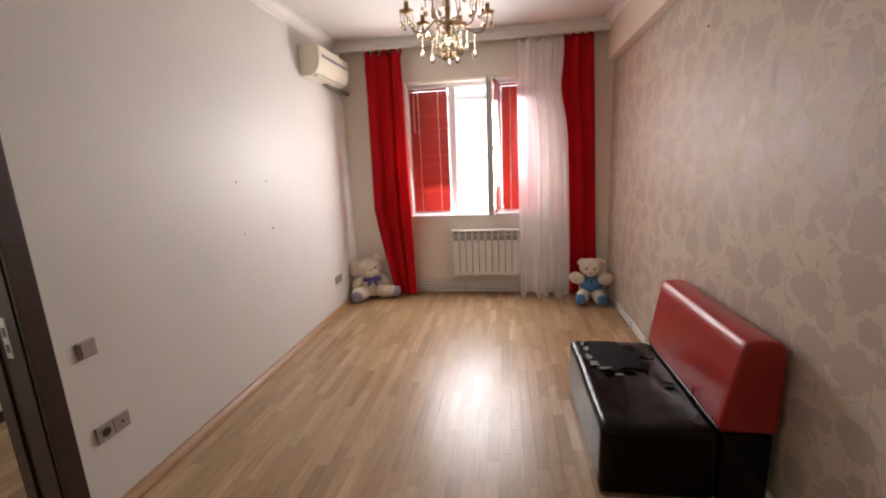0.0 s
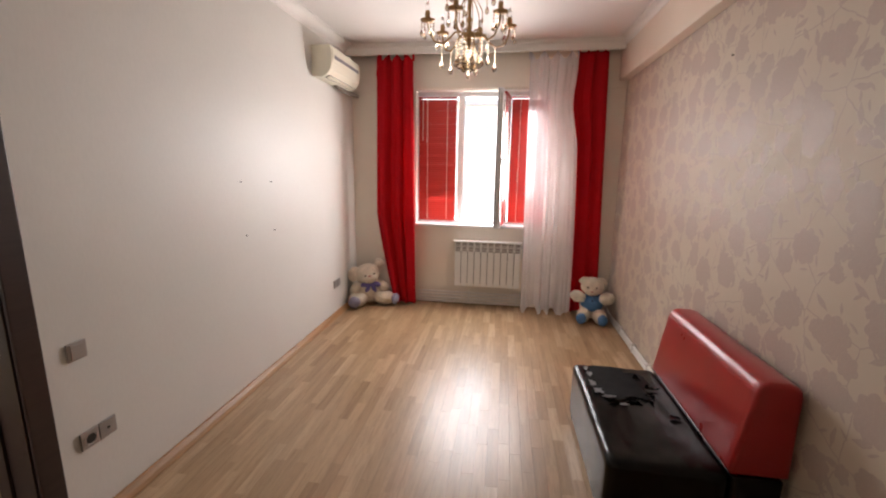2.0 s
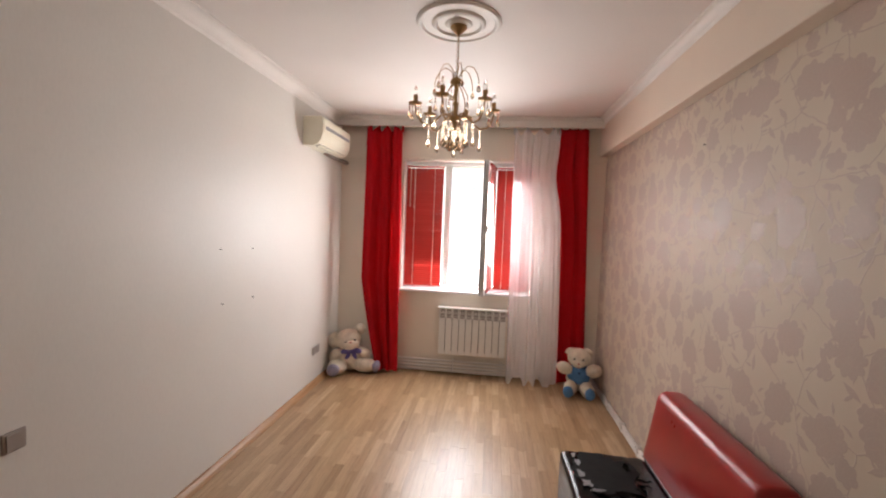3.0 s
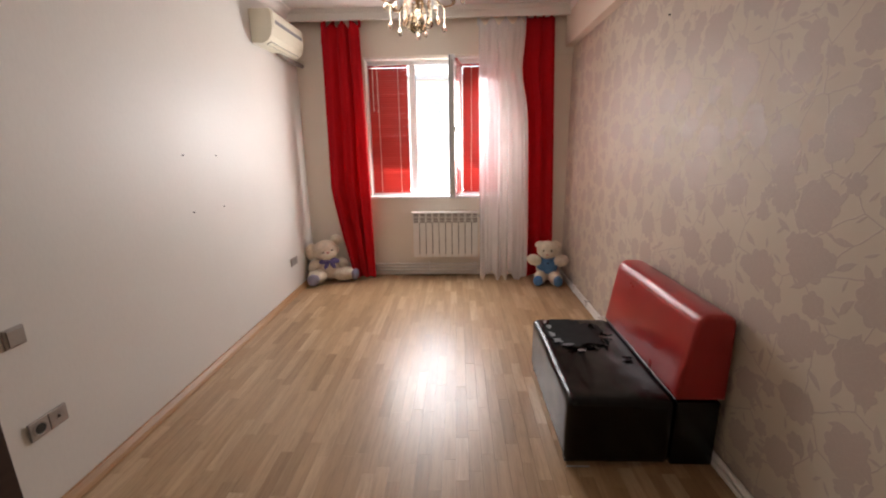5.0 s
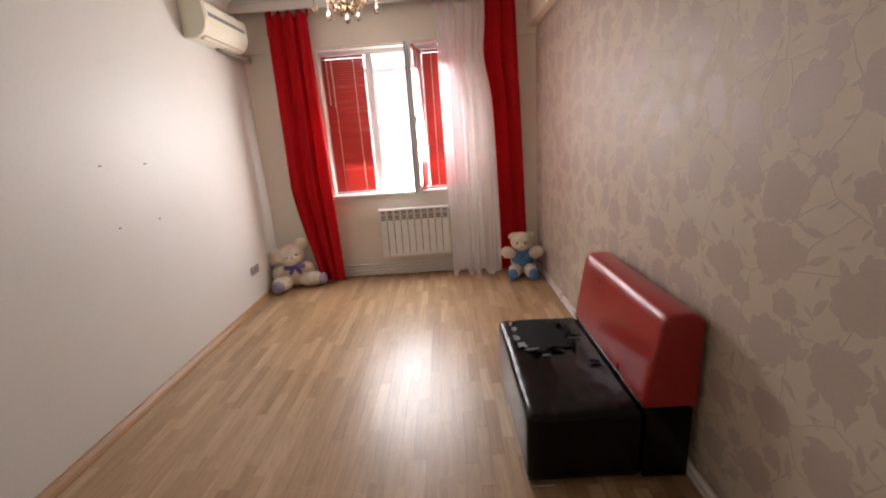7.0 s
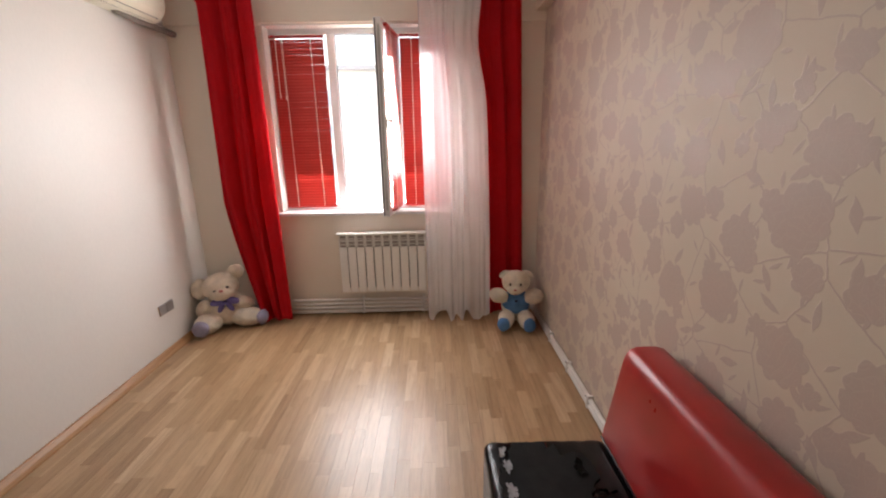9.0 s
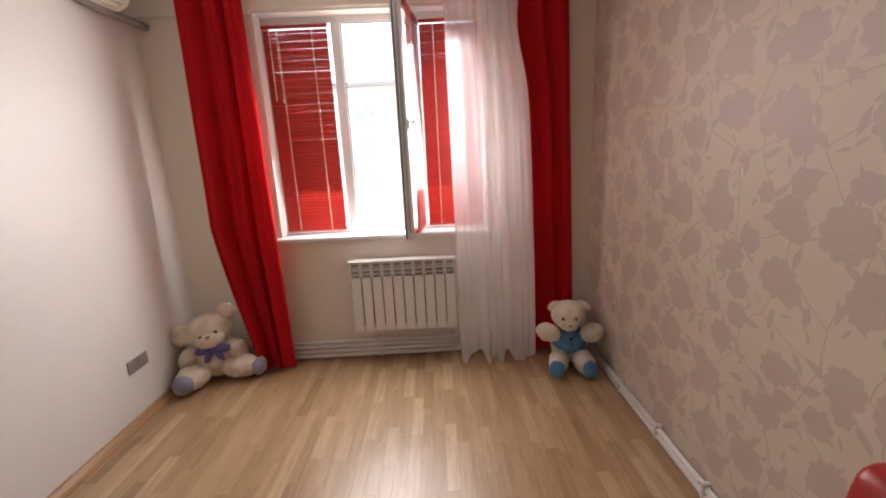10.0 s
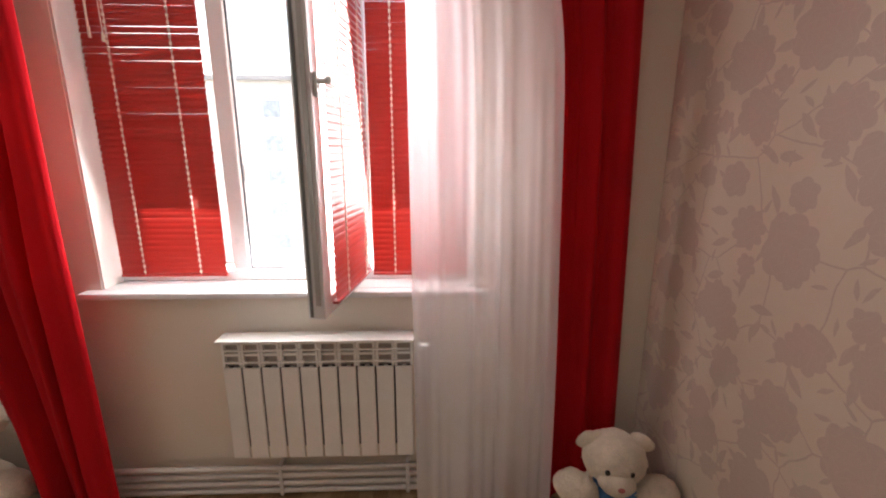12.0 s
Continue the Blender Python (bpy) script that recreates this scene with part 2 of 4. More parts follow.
GOLD = mat("antique_gold_metal", (0.46, 0.29, 0.14), 0.33, metal=1.0, vary=0.12, big=9, relief=0.05)
CRYSTAL = glass_material("smoky_crystal", 0.0, (0.72, 0.60, 0.45), 1.45)
BULB = glass_material("clear_bulb_glass", 0.05)
PANE = glass_material("window_glass", 0.0, (0.97, 0.99, 0.98), 1.3)
FUR = mat("cream_plush", (0.78, 0.68, 0.55), 0.95, vary=0.14, big=11, fine=170, relief=1.0, depth=0.006)
FUR_GREY = mat("pale_lilac_plush", (0.34, 0.31, 0.42), 0.95, vary=0.16, big=11, fine=170, relief=0.9, depth=0.005)
BLUE = mat("blue_plush", (0.10, 0.24, 0.48), 0.95, vary=0.16, big=12, fine=190, relief=0.9, depth=0.005)
VIOLET = mat("violet_ribbon", (0.15, 0.12, 0.36), 0.55, vary=0.1)
BEAD = mat("black_bead", (0.012, 0.010, 0.010), 0.15)
PINK = mat("pink_stitching", (0.50, 0.16, 0.15), 0.8)


# ---- mesh helpers ----
def part(name, bm, material, parent=None, label="", smooth=False):
    me = bpy.data.meshes.new(name)
    bm.normal_update()
    bm.to_mesh(me)
    bm.free()
    for m in material if isinstance(material, (list, tuple)) else (material,):
        me.materials.append(m)
    if smooth:
        for f in me.polygons:
            f.use_smooth = True
    ob = new(name, me)
    if parent:
        ob.parent = parent
    if label:
        ob["label"] = label
    return ob


def thing(name, at, label, category, group="", kind="", turn=0.0):
    e = new(name)
    e.empty_display_size = 0.1
    e.matrix_world = pose(*at, 0, 0, turn)
    return tagged(e, label, category, group, kind)


def box(bm, lo, hi, bevel=0.0, seg=2, m=None):
    c = [(a + b) / 2 for a, b in zip(lo, hi)]
    s = [b - a for a, b in zip(lo, hi)]
    r = bmesh.ops.create_cube(bm, size=1.0, matrix=(m or Matrix()) @ Matrix.Translation(c) @ Matrix.Diagonal((*s, 1)))
    if bevel:
        es = list({e for v in r["verts"] for e in v.link_edges})
        bmesh.ops.bevel(bm, geom=es, offset=bevel, segments=seg, profile=0.5, affect="EDGES")
    return bm


def boxes(*items, bevel=0.0):
    bm = bmesh.new()
    for lo, hi in items:
        box(bm, lo, hi, bevel)
    return bm


def lathe(bm, profile, centre=(0, 0, 0), n=20, m=None):
    rings = []
    for r, z in profile:
        ring = []
        for i in range(n):
            a = 2 * math.pi * i / n
            v = Vector((centre[0] + r * math.cos(a), centre[1] + r * math.sin(a), centre[2] + z))
            ring.append(bm.verts.new(m @ v if m else v))
        rings.append(ring)
    for a, b in zip(rings, rings[1:]):
        for i in range(n):
            bm.faces.new((a[i], a[(i + 1) % n], b[(i + 1) % n], b[i]))
    for ring in (rings[0], rings[-1]):
        try:
            bm.faces.new(ring)
        except ValueError:
            pass
    bmesh.ops.recalc_face_normals(bm, faces=bm.faces)
    return bm


def tube(bm, points, radius, n=8):
    """A round bar along a line of points; radius is a number or one for each point."""
    pts = [Vector(p) for p in points]
    radii = radius if isinstance(radius, (list, tuple)) else [radius] * len(pts)
    prev, rings = None, []
    for i, p in enumerate(pts):
        d = (pts[min(i + 1, len(pts) - 1)] - pts[max(i - 1, 0)]).normalized()
        side = d.orthogonal().normalized() if prev is None else (prev - d * prev.dot(d)).normalized()
        prev, up = side, d.cross(side)
        rings.append([bm.verts.new(p + radii[i] * (math.cos(2 * math.pi * k / n) * side + math.sin(2 * math.pi * k / n) * up)) for k in range(n)])
    for a, b in zip(rings, rings[1:]):
        for k in range(n):
            bm.faces.new((a[k], a[(k + 1) % n], b[(k + 1) % n], b[k]))
    bm.faces.new(rings[0][::-1])
    bm.faces.new(rings[-1])
    return bm


def extrude_profile(bm, profile, axis, a, b):
    """A closed outline drawn in the two other axes, pulled along an axis from a to b."""
    def place(u, w, s):
        return (s, u, w) if axis == "x" else (u, s, w) if axis == "y" else (u, w, s)
    p0 = [bm.verts.new(place(u, w, a)) for u, w in profile]
    p1 = [bm.verts.new(place(u, w, b)) for u, w in profile]
    k = len(profile)
    for i in range(k):
        bm.faces.new((p0[i], p0[(i + 1) % k], p1[(i + 1) % k], p1[i]))
    bm.faces.new(p0)
    bm.faces.new(p1)
    bmesh.ops.recalc_face_normals(bm, faces=bm.faces)
    return bm


def blob(bm, centre, radii, turn=(0, 0, 0), index=0, fuzz=0.006, level=5, seed=0.0):
    """A soft, slightly uneven ellipsoid added to a mesh."""
    start = len(bm.faces)
    r = bmesh.ops.create_icosphere(bm, subdivisions=level, radius=1.0)
    rot = Euler([radians(a) for a in turn]).to_matrix()
    for v in r["verts"]:
        q = rot @ Vector((v.co.x * radii[0], v.co.y * radii[1], v.co.z * radii[2]))
        d = q.normalized()
        k = noise.noise((q + Vector(centre)) * 28 + Vector((seed, 0, 0))) * fuzz + noise.noise((q + Vector(centre)) * 120) * fuzz * 0.7 + noise.noise((q + Vector(centre)) * 260) * fuzz * 0.45
        v.co = Vector(centre) + q + d * k
    bm.faces.ensure_lookup_table()
    for f in bm.faces[start:]:
        f.material_index, f.smooth = index, True


# ---- structure ----
XL, XR, YW, YB, ZC = -1.88, 1.19, 5.10, -1.30, 2.97
OX0, OX1, OZ0, OZ1, YO = -1.12, 0.42, 0.985, 2.52, 5.40
DY0, DY1, DZ, XH = 0.54, 1.39, 2.04, -2.06

tagged(part("wall_window", boxes(
    ((XH, YW, -0.1), (OX0, YO, 3.1)), ((OX1, YW, -0.1), (XR + 0.16, YO, 3.1)),
    ((OX0, YW, -0.1), (OX1, YO, OZ0 - 0.02)), ((OX0, YW, OZ1), (OX1, YO, 3.1))), PAINT),
    "cream painted outer wall with a wide window opening", "wall", kind="structure")
tagged(part("wall_left", boxes(
    ((XH, DY1 + 0.04, -0.1), (XL, YW, 3.1)), ((XH, YB, -0.1), (XL, DY0 - 0.04, 3.1)), ((XH, DY0 - 0.04, DZ + 0.04), (XL, DY1 + 0.04, 3.1))), LEFT_PAINT),
    "pale plain wall with a doorway and small nail holes", "wall", kind="structure")
tagged(part("wall_right", boxes(((XR, YB, -0.1), (XR + 0.16, YW, 3.1))), WALLPAPER),
       "beige wall papered with a rose-grey floral print", "wall", kind="structure")
tagged(part("wall_back", boxes(((XH, YB - 0.16, -0.1), (XR + 0.16, YB, 3.1))), PAINT), "plain cream painted wall", "wall", kind="structure")
tagged(part("lintel_band", boxes(((XL, YW - 0.025, OZ1 - 0.01), (OX0 - 0.004, YW - 0.001, 2.86)), ((OX1 + 0.004, YW - 0.025, OZ1 - 0.01), (XR, YW - 0.001, 2.86)),
                                 ((OX0 - 0.004, YW - 0.025, OZ1 + 0.004), (OX1 + 0.004, YW - 0.001, 2.86))), PAINT),
       "shallow painted lintel band above the window", "trim", kind="structure")
bm = boxes(((XH, YB - 0.16, ZC), (XR + 0.16, YO, ZC + 0.2)))
tagged(part("ceiling", bm, CEILING), "smooth white painted ceiling", "ceiling", kind="structure")
tagged(part("beam", box(bmesh.new(), (1.10, YB, 2.585), (XR - 0.001, YW, ZC - 0.001), 0.006), BEAM_PAINT), "beige painted beam along the papered wall", "beam", kind="structure")


def cove(x, z, w, h, sx, steps=7):
    """Outline of a hollow cornice with its back in the corner."""
    pts = [(x, z), (x + sx * w, z)]
    for i in range(steps + 1):
        a = math.pi / 2 * i / steps
        pts.append((x + sx * (w - (w - 0.012) * math.sin(a)), z - 0.012 - (h - 0.024) * (1 - math.cos(a))))
    pts.append((x, z - h))
    return pts


bm = extrude_profile(bmesh.new(), cove(XL + 0.001, ZC - 0.001, 0.075, 0.105, 1), "y", YB, 4.90)
tagged(part("cornice_left", bm, PLASTER, smooth=False), "white plaster cornice", "cornice", kind="structure")
bm = extrude_profile(bmesh.new(), cove(1.099, ZC - 0.001, 0.06, 0.075, -1), "y", YB, 4.90)
tagged(part("cornice_right", bm, PLASTER), "white plaster cornice", "cornice", kind="structure")
fas = bmesh.new()
box(fas, (XL + 0.001, 4.90, 2.855), (1.099, 4.925, ZC - 0.001), 0.004)
box(fas, (XL + 0.001, 4.885, 2.925), (1.099, 4.8995, ZC - 0.001), 0.004)
tagged(part("curtain_fascia", fas, PLASTER), "white curtain cornice board under the ceiling", "cornice", kind="structure")
rail = thing("curtain_rail", (0, 5.0, 2.90), "white plastic ceiling curtain rail", "curtain rail")
part("track", boxes(((XL + 0.02, -0.035, 0.045), (1.08, 0.035, 0.067))), PVC, rail)
part("mount", boxes(((XL + 0.3, -0.01, 0.0675), (1.0, 0.01, 0.0695))), PVC, rail)

# skirting along the plain wall
def skirting(name, a, b, label):
    prof = [(XL + 0.001, 0.001), (XL + 0.056, 0.001), (XL + 0.055, 0.008), (XL + 0.036, 0.017), (XL + 0.020, 0.032), (XL + 0.014, 0.039), (XL + 0.001, 0.041)]
    return tagged(part(name, extrude_profile(bmesh.new(), prof, "y", a, b), SKIRT), label, "baseboard", kind="structure")


skirting("baseboard", DY1 + 0.115, YW - 0.002, "narrow oak skirting moulding")
skirting("baseboard", YB, DY0 - 0.115, "narrow oak skirting moulding")

# hall behind the doorway
tagged(part("hall_wall", boxes(((-3.5, DY0 - 1.2, -0.1), (-3.4, 2.9, 3.1)), ((-3.4, 2.8, -0.1), (XH, 2.9, 3.1)), ((-3.4, DY0 - 1.2, -0.1), (-3.2, DY0 - 1.1, 3.1)), ((-2.2, DY0 - 1.2, -0.1), (XH, DY0 - 1.1, 3.1)), ((-3.2, DY0 - 1.2, -0.1), (-2.2, DY0 - 1.1, 0.9)), ((-3.2, DY0 - 1.2, 2.2), (-2.2, DY0 - 1.1, 3.1))), PAINT),
       "plain painted hall walls", "wall", kind="structure")
tagged(part("hall_ceiling", boxes(((-3.5, DY0 - 1.2, 2.75), (XH - 0.001, 2.9, 2.95))), CEILING), "white hall ceiling", "ceiling", kind="structure")
tagged(part("hall_baseboard", boxes(((-3.4, DY0 - 1.1, 0.0), (-3.38, 2.8, 0.07)), ((-3.38, 2.78, 0.0), (XH, 2.8, 0.07))), DARK_WOOD), "dark wooden hall skirting", "baseboard", kind="structure")

# door frame
frame_thing = thing("door_1", (XL, DY1, 0), "dark wenge door frame of an open doorway", "door frame", kind="structure")
D = lambda *items, bevel=0.0: boxes(*items, bevel=bevel)
w2 = XH - XL
part("jamb", D(((w2, 0, 0), (0, 0.035, DZ))), DARK_WOOD, frame_thing)
part("jamb", D(((w2, DY0 - DY1 - 0.035, 0), (0, DY0 - DY1, DZ))), DARK_WOOD, frame_thing)
part("head", D(((w2, DY0 - DY1 - 0.035, DZ + 0.001), (0, 0.035, DZ + 0.036))), DARK_WOOD, frame_thing)
part("stop", D(((w2 + 0.04, -0.012, 0), (w2 + 0.075, -0.0005, DZ))), DARK_WOOD, frame_thing)
part("casing", box(bmesh.new(), (0.001, 0.006, 0), (0.018, 0.098, DZ + 0.10), 0.005), DARK_WOOD, frame_thing)
part("casing", box(bmesh.new(), (0.001, DY0 - DY1 - 0.098, 0), (0.018, DY0 - DY1 - 0.006, DZ + 0.10), 0.005), DARK_WOOD, frame_thing)
part("casing", box(bmesh.new(), (0.001, DY0 - DY1 - 0.005, DZ + 0.012), (0.018, 0.005, DZ + 0.10), 0.005), DARK_WOOD, frame_thing)
strike = part("strike_plate", box(bmesh.new(), (-0.075, -0.003, 0.90), (-0.045, -0.0005, 1.07), 0.001), CHROME, frame_thing, "worn steel strike plate")
part("latch_hole", D(((-0.068, -0.0045, 0.99), (-0.052, -0.0031, 1.03))), GAP, strike)
part("bolt_hole", D(((-0.068, -0.0045, 0.925), (-0.052, -0.0031, 0.96))), GAP, strike)
part("threshold", box(bmesh.new(), (w2, DY0 - DY1 + 0.001, 0.001), (w2 + 0.03, -0.001, 0.008), 0.003), SKIRT, frame_thing, "light oak threshold strip")

# ---- window ----
win = thing("window_1", (0, 0, 0), "white PVC window with one casement open inward", "window", kind="structure")
Y0, Y1 = 5.215, 5.275
MX = (-0.628, -0.560)
HX = (-0.075, -0.020)


def bar(name, lo, hi, parent=win, m=PVC, bevel=0.006, label=""):
    return part(name, box(bmesh.new(), lo, hi, bevel), m, parent, label)


bar("frame_bottom", (OX0, Y0, OZ0 + 0.001), (OX1, Y1, OZ0 + 0.050))
bar("frame_top", (OX0, Y0, OZ1 - 0.055), (OX1, Y1, OZ1 - 0.001))
bar("frame_side", (OX0 + 0.001, Y0 + 0.001, OZ0 + 0.051), (OX0 + 0.055, Y1, OZ1 - 0.056))
bar("frame_side", (OX1 - 0.055, Y0 + 0.001, OZ0 + 0.051), (OX1 - 0.001, Y1, OZ1 - 0.056))
bar("mullion", (MX[0], Y0 - 0.004, OZ0 + 0.051), (MX[1], Y1, OZ1 - 0.056))
bar("mullion", (HX[0], Y0 - 0.004, OZ0 + 0.051), (HX[1], Y1, OZ1 - 0.056))
for x0, x1 in ((OX0 + 0.056, MX[0] - 0.001), (HX[1] + 0.001, OX1 - 0.056)):
    p = part("pane", boxes(((x0, 5.252, OZ0 + 0.051), (x1, 5.256, OZ1 - 0.056))), PANE, win)
    p.visible_shadow = False
for z0, z1 in ((OZ0 + 0.051, OZ0 + 0.057), (OZ1 - 0.062, OZ1 - 0.057)):
    part("seal", boxes(((MX[1] + 0.001, Y0 + 0.012, z0), (HX[0] - 0.001, Y0 + 0.020, z1))), SEAL, win)
part("seal", boxes(((MX[1] + 0.001, Y0 + 0.012, OZ0 + 0.058), (MX[1] + 0.007, Y0 + 0.020, OZ1 - 0.063))), SEAL, win)
part("striker", boxes(((MX[1] + 0.0005, Y0 + 0.022, 1.42), (MX[1] + 0.010, Y0 + 0.036, 1.49))), CHROME, win, "small steel lock striker")
part("reveal", boxes(((OX0 + 0.0005, YW + 0.002, OZ0 + 0.002), (OX0 + 0.010, Y0 - 0.001, OZ1 - 0.012)), ((OX1 - 0.010, YW + 0.002, OZ0 + 0.002), (OX1 - 0.0005, Y0 - 0.001, OZ1 - 0.012)),
                     ((OX0 + 0.0005, YW + 0.002, OZ1 - 0.011), (OX1 - 0.0005, Y0 - 0.001, OZ1 - 0.0015))), PLASTER, win, "white plastered window reveal")
sill = part("sill", box(bmesh.new(), (OX0 - 0.06, 5.045, OZ0 - 0.028), (OX1 + 0.06, YW - 0.0005, OZ0 - 0.0005), 0.006), PVC, win, "white window sill board")
part("sill_inner", boxes(((OX0 + 0.0005, YW - 0.0005, OZ0 - 0.019), (OX1 - 0.0005, Y1, OZ0 - 0.0005))), PVC, win)

# casement, hinged on its right stile and swung into the room; local x runs from the hinge to the free edge
SW, SZ0, SZ1 = 0.486, 0.998, 2.468
sash = part("casement", box(bmesh.new(), (0.0, -0.03, SZ0), (0.062, 0.03, SZ1), 0.006), PVC, win, "open casement leaf")
sash.matrix_world = pose(-0.072, 5.200, 0, 0, 0, 180 + 82)
part("stile", box(bmesh.new(), (SW - 0.066, -0.03, SZ0), (SW, 0.03, SZ1), 0.006), PVC, sash)
part("rail", box(bmesh.new(), (0.063, -0.03, SZ0), (SW - 0.067, 0.03, SZ0 + 0.066), 0.006), PVC, sash)
part("rail", box(bmesh.new(), (0.063, -0.03, SZ1 - 0.066), (SW - 0.067, 0.03, SZ1), 0.006), PVC, sash)
g = part("pane", boxes(((0.063, -0.004, SZ0 + 0.067), (SW - 0.067, 0.004, SZ1 - 0.067))), PANE, sash)
g.visible_shadow = False
part("seal", boxes(((SW + 0.0005, -0.020, SZ0 + 0.01), (SW + 0.004, -0.010, SZ1 - 0.01))), SEAL, sash)
part("lock_strip", boxes(((SW + 0.0005, 0.002, SZ0 + 0.05), (SW + 0.003, 0.018, SZ1 - 0.05))), CHROME, sash, "steel espagnolette strip")
hb = box(bmesh.new(), (SW - 0.046, 0.0305, 1.70), (SW - 0.018, 0.042, 1.77), 0.003)
tube(hb, [(SW - 0.032, 0.040, 1.745), (SW - 0.032, 0.075, 1.745)], 0.009, 10)
box(hb, (SW - 0.145, 0.066, 1.735), (SW - 0.022, 0.083, 1.757), 0.006)
part("handle", hb, PVC, sash, "white lever handle")

# ---- blinds ----
def slat_mesh(width):
    bm = bmesh.new()
    rows = []
    for i in range(5):
        u = (i / 4 - 0.5) * 0.0275
        z = 0.0028 * (1 - (2 * i / 4 - 1) ** 2)
        rows.append([bm.verts.new((x, u, z)) for x in (0.0, width)])
    for a, b in zip(rows, rows[1:]):
        bm.faces.new((a[0], a[1], b[1], b[0]))
    me = bpy.data.meshes.new("slat")
    bm.to_mesh(me)
    bm.free()
    me.materials.append(BLIND)
    for f in me.polygons:
        f.use_smooth = True
    return me


def blind(m, width, z0, z1, label, seed, messy=1.0):
    rnd = random.Random(seed)
    b = new("venetian_blind")
    b.matrix_world = m
    tagged(b, label, "blind", "window blinds")
    part("head_rail", box(bmesh.new(), (0, -0.013, z1 - 0.022), (width, 0.013, z1), 0.003), BLIND, b)
    part("bottom_rail", box(bmesh.new(), (0.002, -0.011, z0), (width - 0.002, 0.011, z0 + 0.012), 0.003), BLIND, b)
    me = slat_mesh(width - 0.006)
    z = z0 + 0.026
    while z < z1 - 0.03:
        low = (z - z0) / (z1 - z0)
        tilt = 74 + rnd.uniform(-2.0, 2.0)
        if low < 0.27:
            tilt = 83 + rnd.uniform(-3, 3)
        if rnd.random() < 0.06 * messy:
            tilt -= rnd.uniform(3, 9)
        o = new("slat", me)
        o.parent = b
        o.matrix_basis = pose(0.003, rnd.uniform(-0.001, 0.001), z, tilt, rnd.gauss(0, 0.07 * messy), 0)
        z += 0.0245
    for k in (0.24, 0.76):
        bm = bmesh.new()
        x = width * k
        for y in (-0.0145, 0.0145):
            tube(bm, [(x, y, z0 + 0.012), (x, y, z1 - 0.022)], 0.0017, 5)
        zz = z0 + 0.02
        while zz < z1 - 0.03:
            box(bm, (x - 0.0045, -0.0175, zz), (x + 0.0045, -0.0135, zz + 0.010))
            zz += 0.0245
        part("ladder_cord", bm, CORD, b, "cream ladder cord")
    return b


bl = blind(pose(OX0 + 0.024, 5.192, 0), 0.452, 1.014, 2.455, "red aluminium venetian blind with bent, uneven slats", 4, 1.6)
bm = tube(bmesh.new(), [(0.055, -0.022, 2.43), (0.053, -0.024, 2.0)], 0.004, 6)
box(bm, (0.049, -0.028, 1.96), (0.058, -0.019, 2.0), 0.002)
part("tilt_wand", bm, CORD, bl, "clear plastic tilt wand")
bm = tube(bmesh.new(), [(0.100, -0.022, 2.43), (0.102, -0.023, 1.98)], 0.0016, 6)
lathe(bm, [(0.003, 0.03), (0.007, 0.0), (0.005, -0.004)], (0.102, -0.023, 1.95), 8)
part("pull_cord", bm, CORD, bl)
blind(pose(-0.015, 5.192, 0), 0.415, 1.014, 2.455, "red aluminium venetian blind in the fixed pane", 9, 0.6)
blind(pose(-0.072, 5.200, 0, 0, 0, 262) @ pose(SW - 0.052, 0.047, 0, 0, 0, 180), SW - 0.06, 1.035, 2.44, "red venetian blind fixed on the open casement", 12, 1.0)

# ---- curtains ----
def curtain(name, x_top, x_bot, y, z_top, z_bot, folds, depth, material, label, seed, hem=0.012, lean=0.0, scallop=0.0, left=None, right=None, drift=1.0):
    rnd = random.Random(seed)
    ph = [rnd.uniform(0, 6.28) for _ in range(6)]
    nx, nz = 150, 90
    bm = bmesh.new()
    grid = []
    for j in range(nz + 1):
        s = j / nz
        row = []
        for i in range(nx + 1):
            u = i / nx
            k = s ** 1.3
            a = x_top[0] + (x_bot[0] - x_top[0]) * s
            b = x_top[1] + (x_bot[1] - x_top[1]) * s
            a += left(s) if left else 0.0
            b += right(s) if right else 0.0
            uu = u + 0.035 * drift * math.sin(7 * u + ph[0]) * (1 - u) * u * 4 + 0.01 * math.sin(3 * s + ph[1])
            w = math.sin(2 * math.pi * folds * uu + ph[2] + 0.5 * s * math.sin(ph[3] + 5 * u))
            w += 0.45 * math.sin(2 * math.pi * folds * 1.9 * uu + ph[4] + 1.1 * s)
            w += (0.5 * k + 0.5 * (drift - 1)) * noise.noise(Vector((u * 6, s * 3.0, seed))) + 0.25 * drift * noise.noise(Vector((u * 17, s * 1.6, seed + 4)))
            amp = depth * (0.6 + 0.4 * s) * (1 + 0.3 * noise.noise(Vector((u * 3, s * 2, seed + 9))))
            x = a + (b - a) * u + 0.25 * amp * math.cos(2 * math.pi * folds * uu + ph[2])
            zt = z_top - scallop * (abs(math.sin(math.pi * u * 3.5)) ** 2.0) * (1 if scallop else 0)
            zb = z_bot + hem * (noise.noise(Vector((u * 9, 0.3, seed))) + 0.6 * math.sin(2 * math.pi * folds * uu + ph[5]))
            z = zt + (zb - zt) * s
            row.append(bm.verts.new((x, y + w * amp + lean * s, z)))
        grid.append(row)
    for r0, r1 in zip(grid, grid[1:]):
        for i in range(nx):
            f = bm.faces.new((r0[i], r0[i + 1], r1[i + 1], r1[i]))
            f.smooth = True
    return bm


def hang(name, label, category, bm, material, thick=0.0016):
    e = thing(name, (0, 0, 0), label, category, "curtains at the window")
    p = part("fabric", bm, material, e, smooth=True)
    if thick:
        s = p.modifiers.new("thickness", "SOLIDIFY")
        s.thickness = thick
    return e


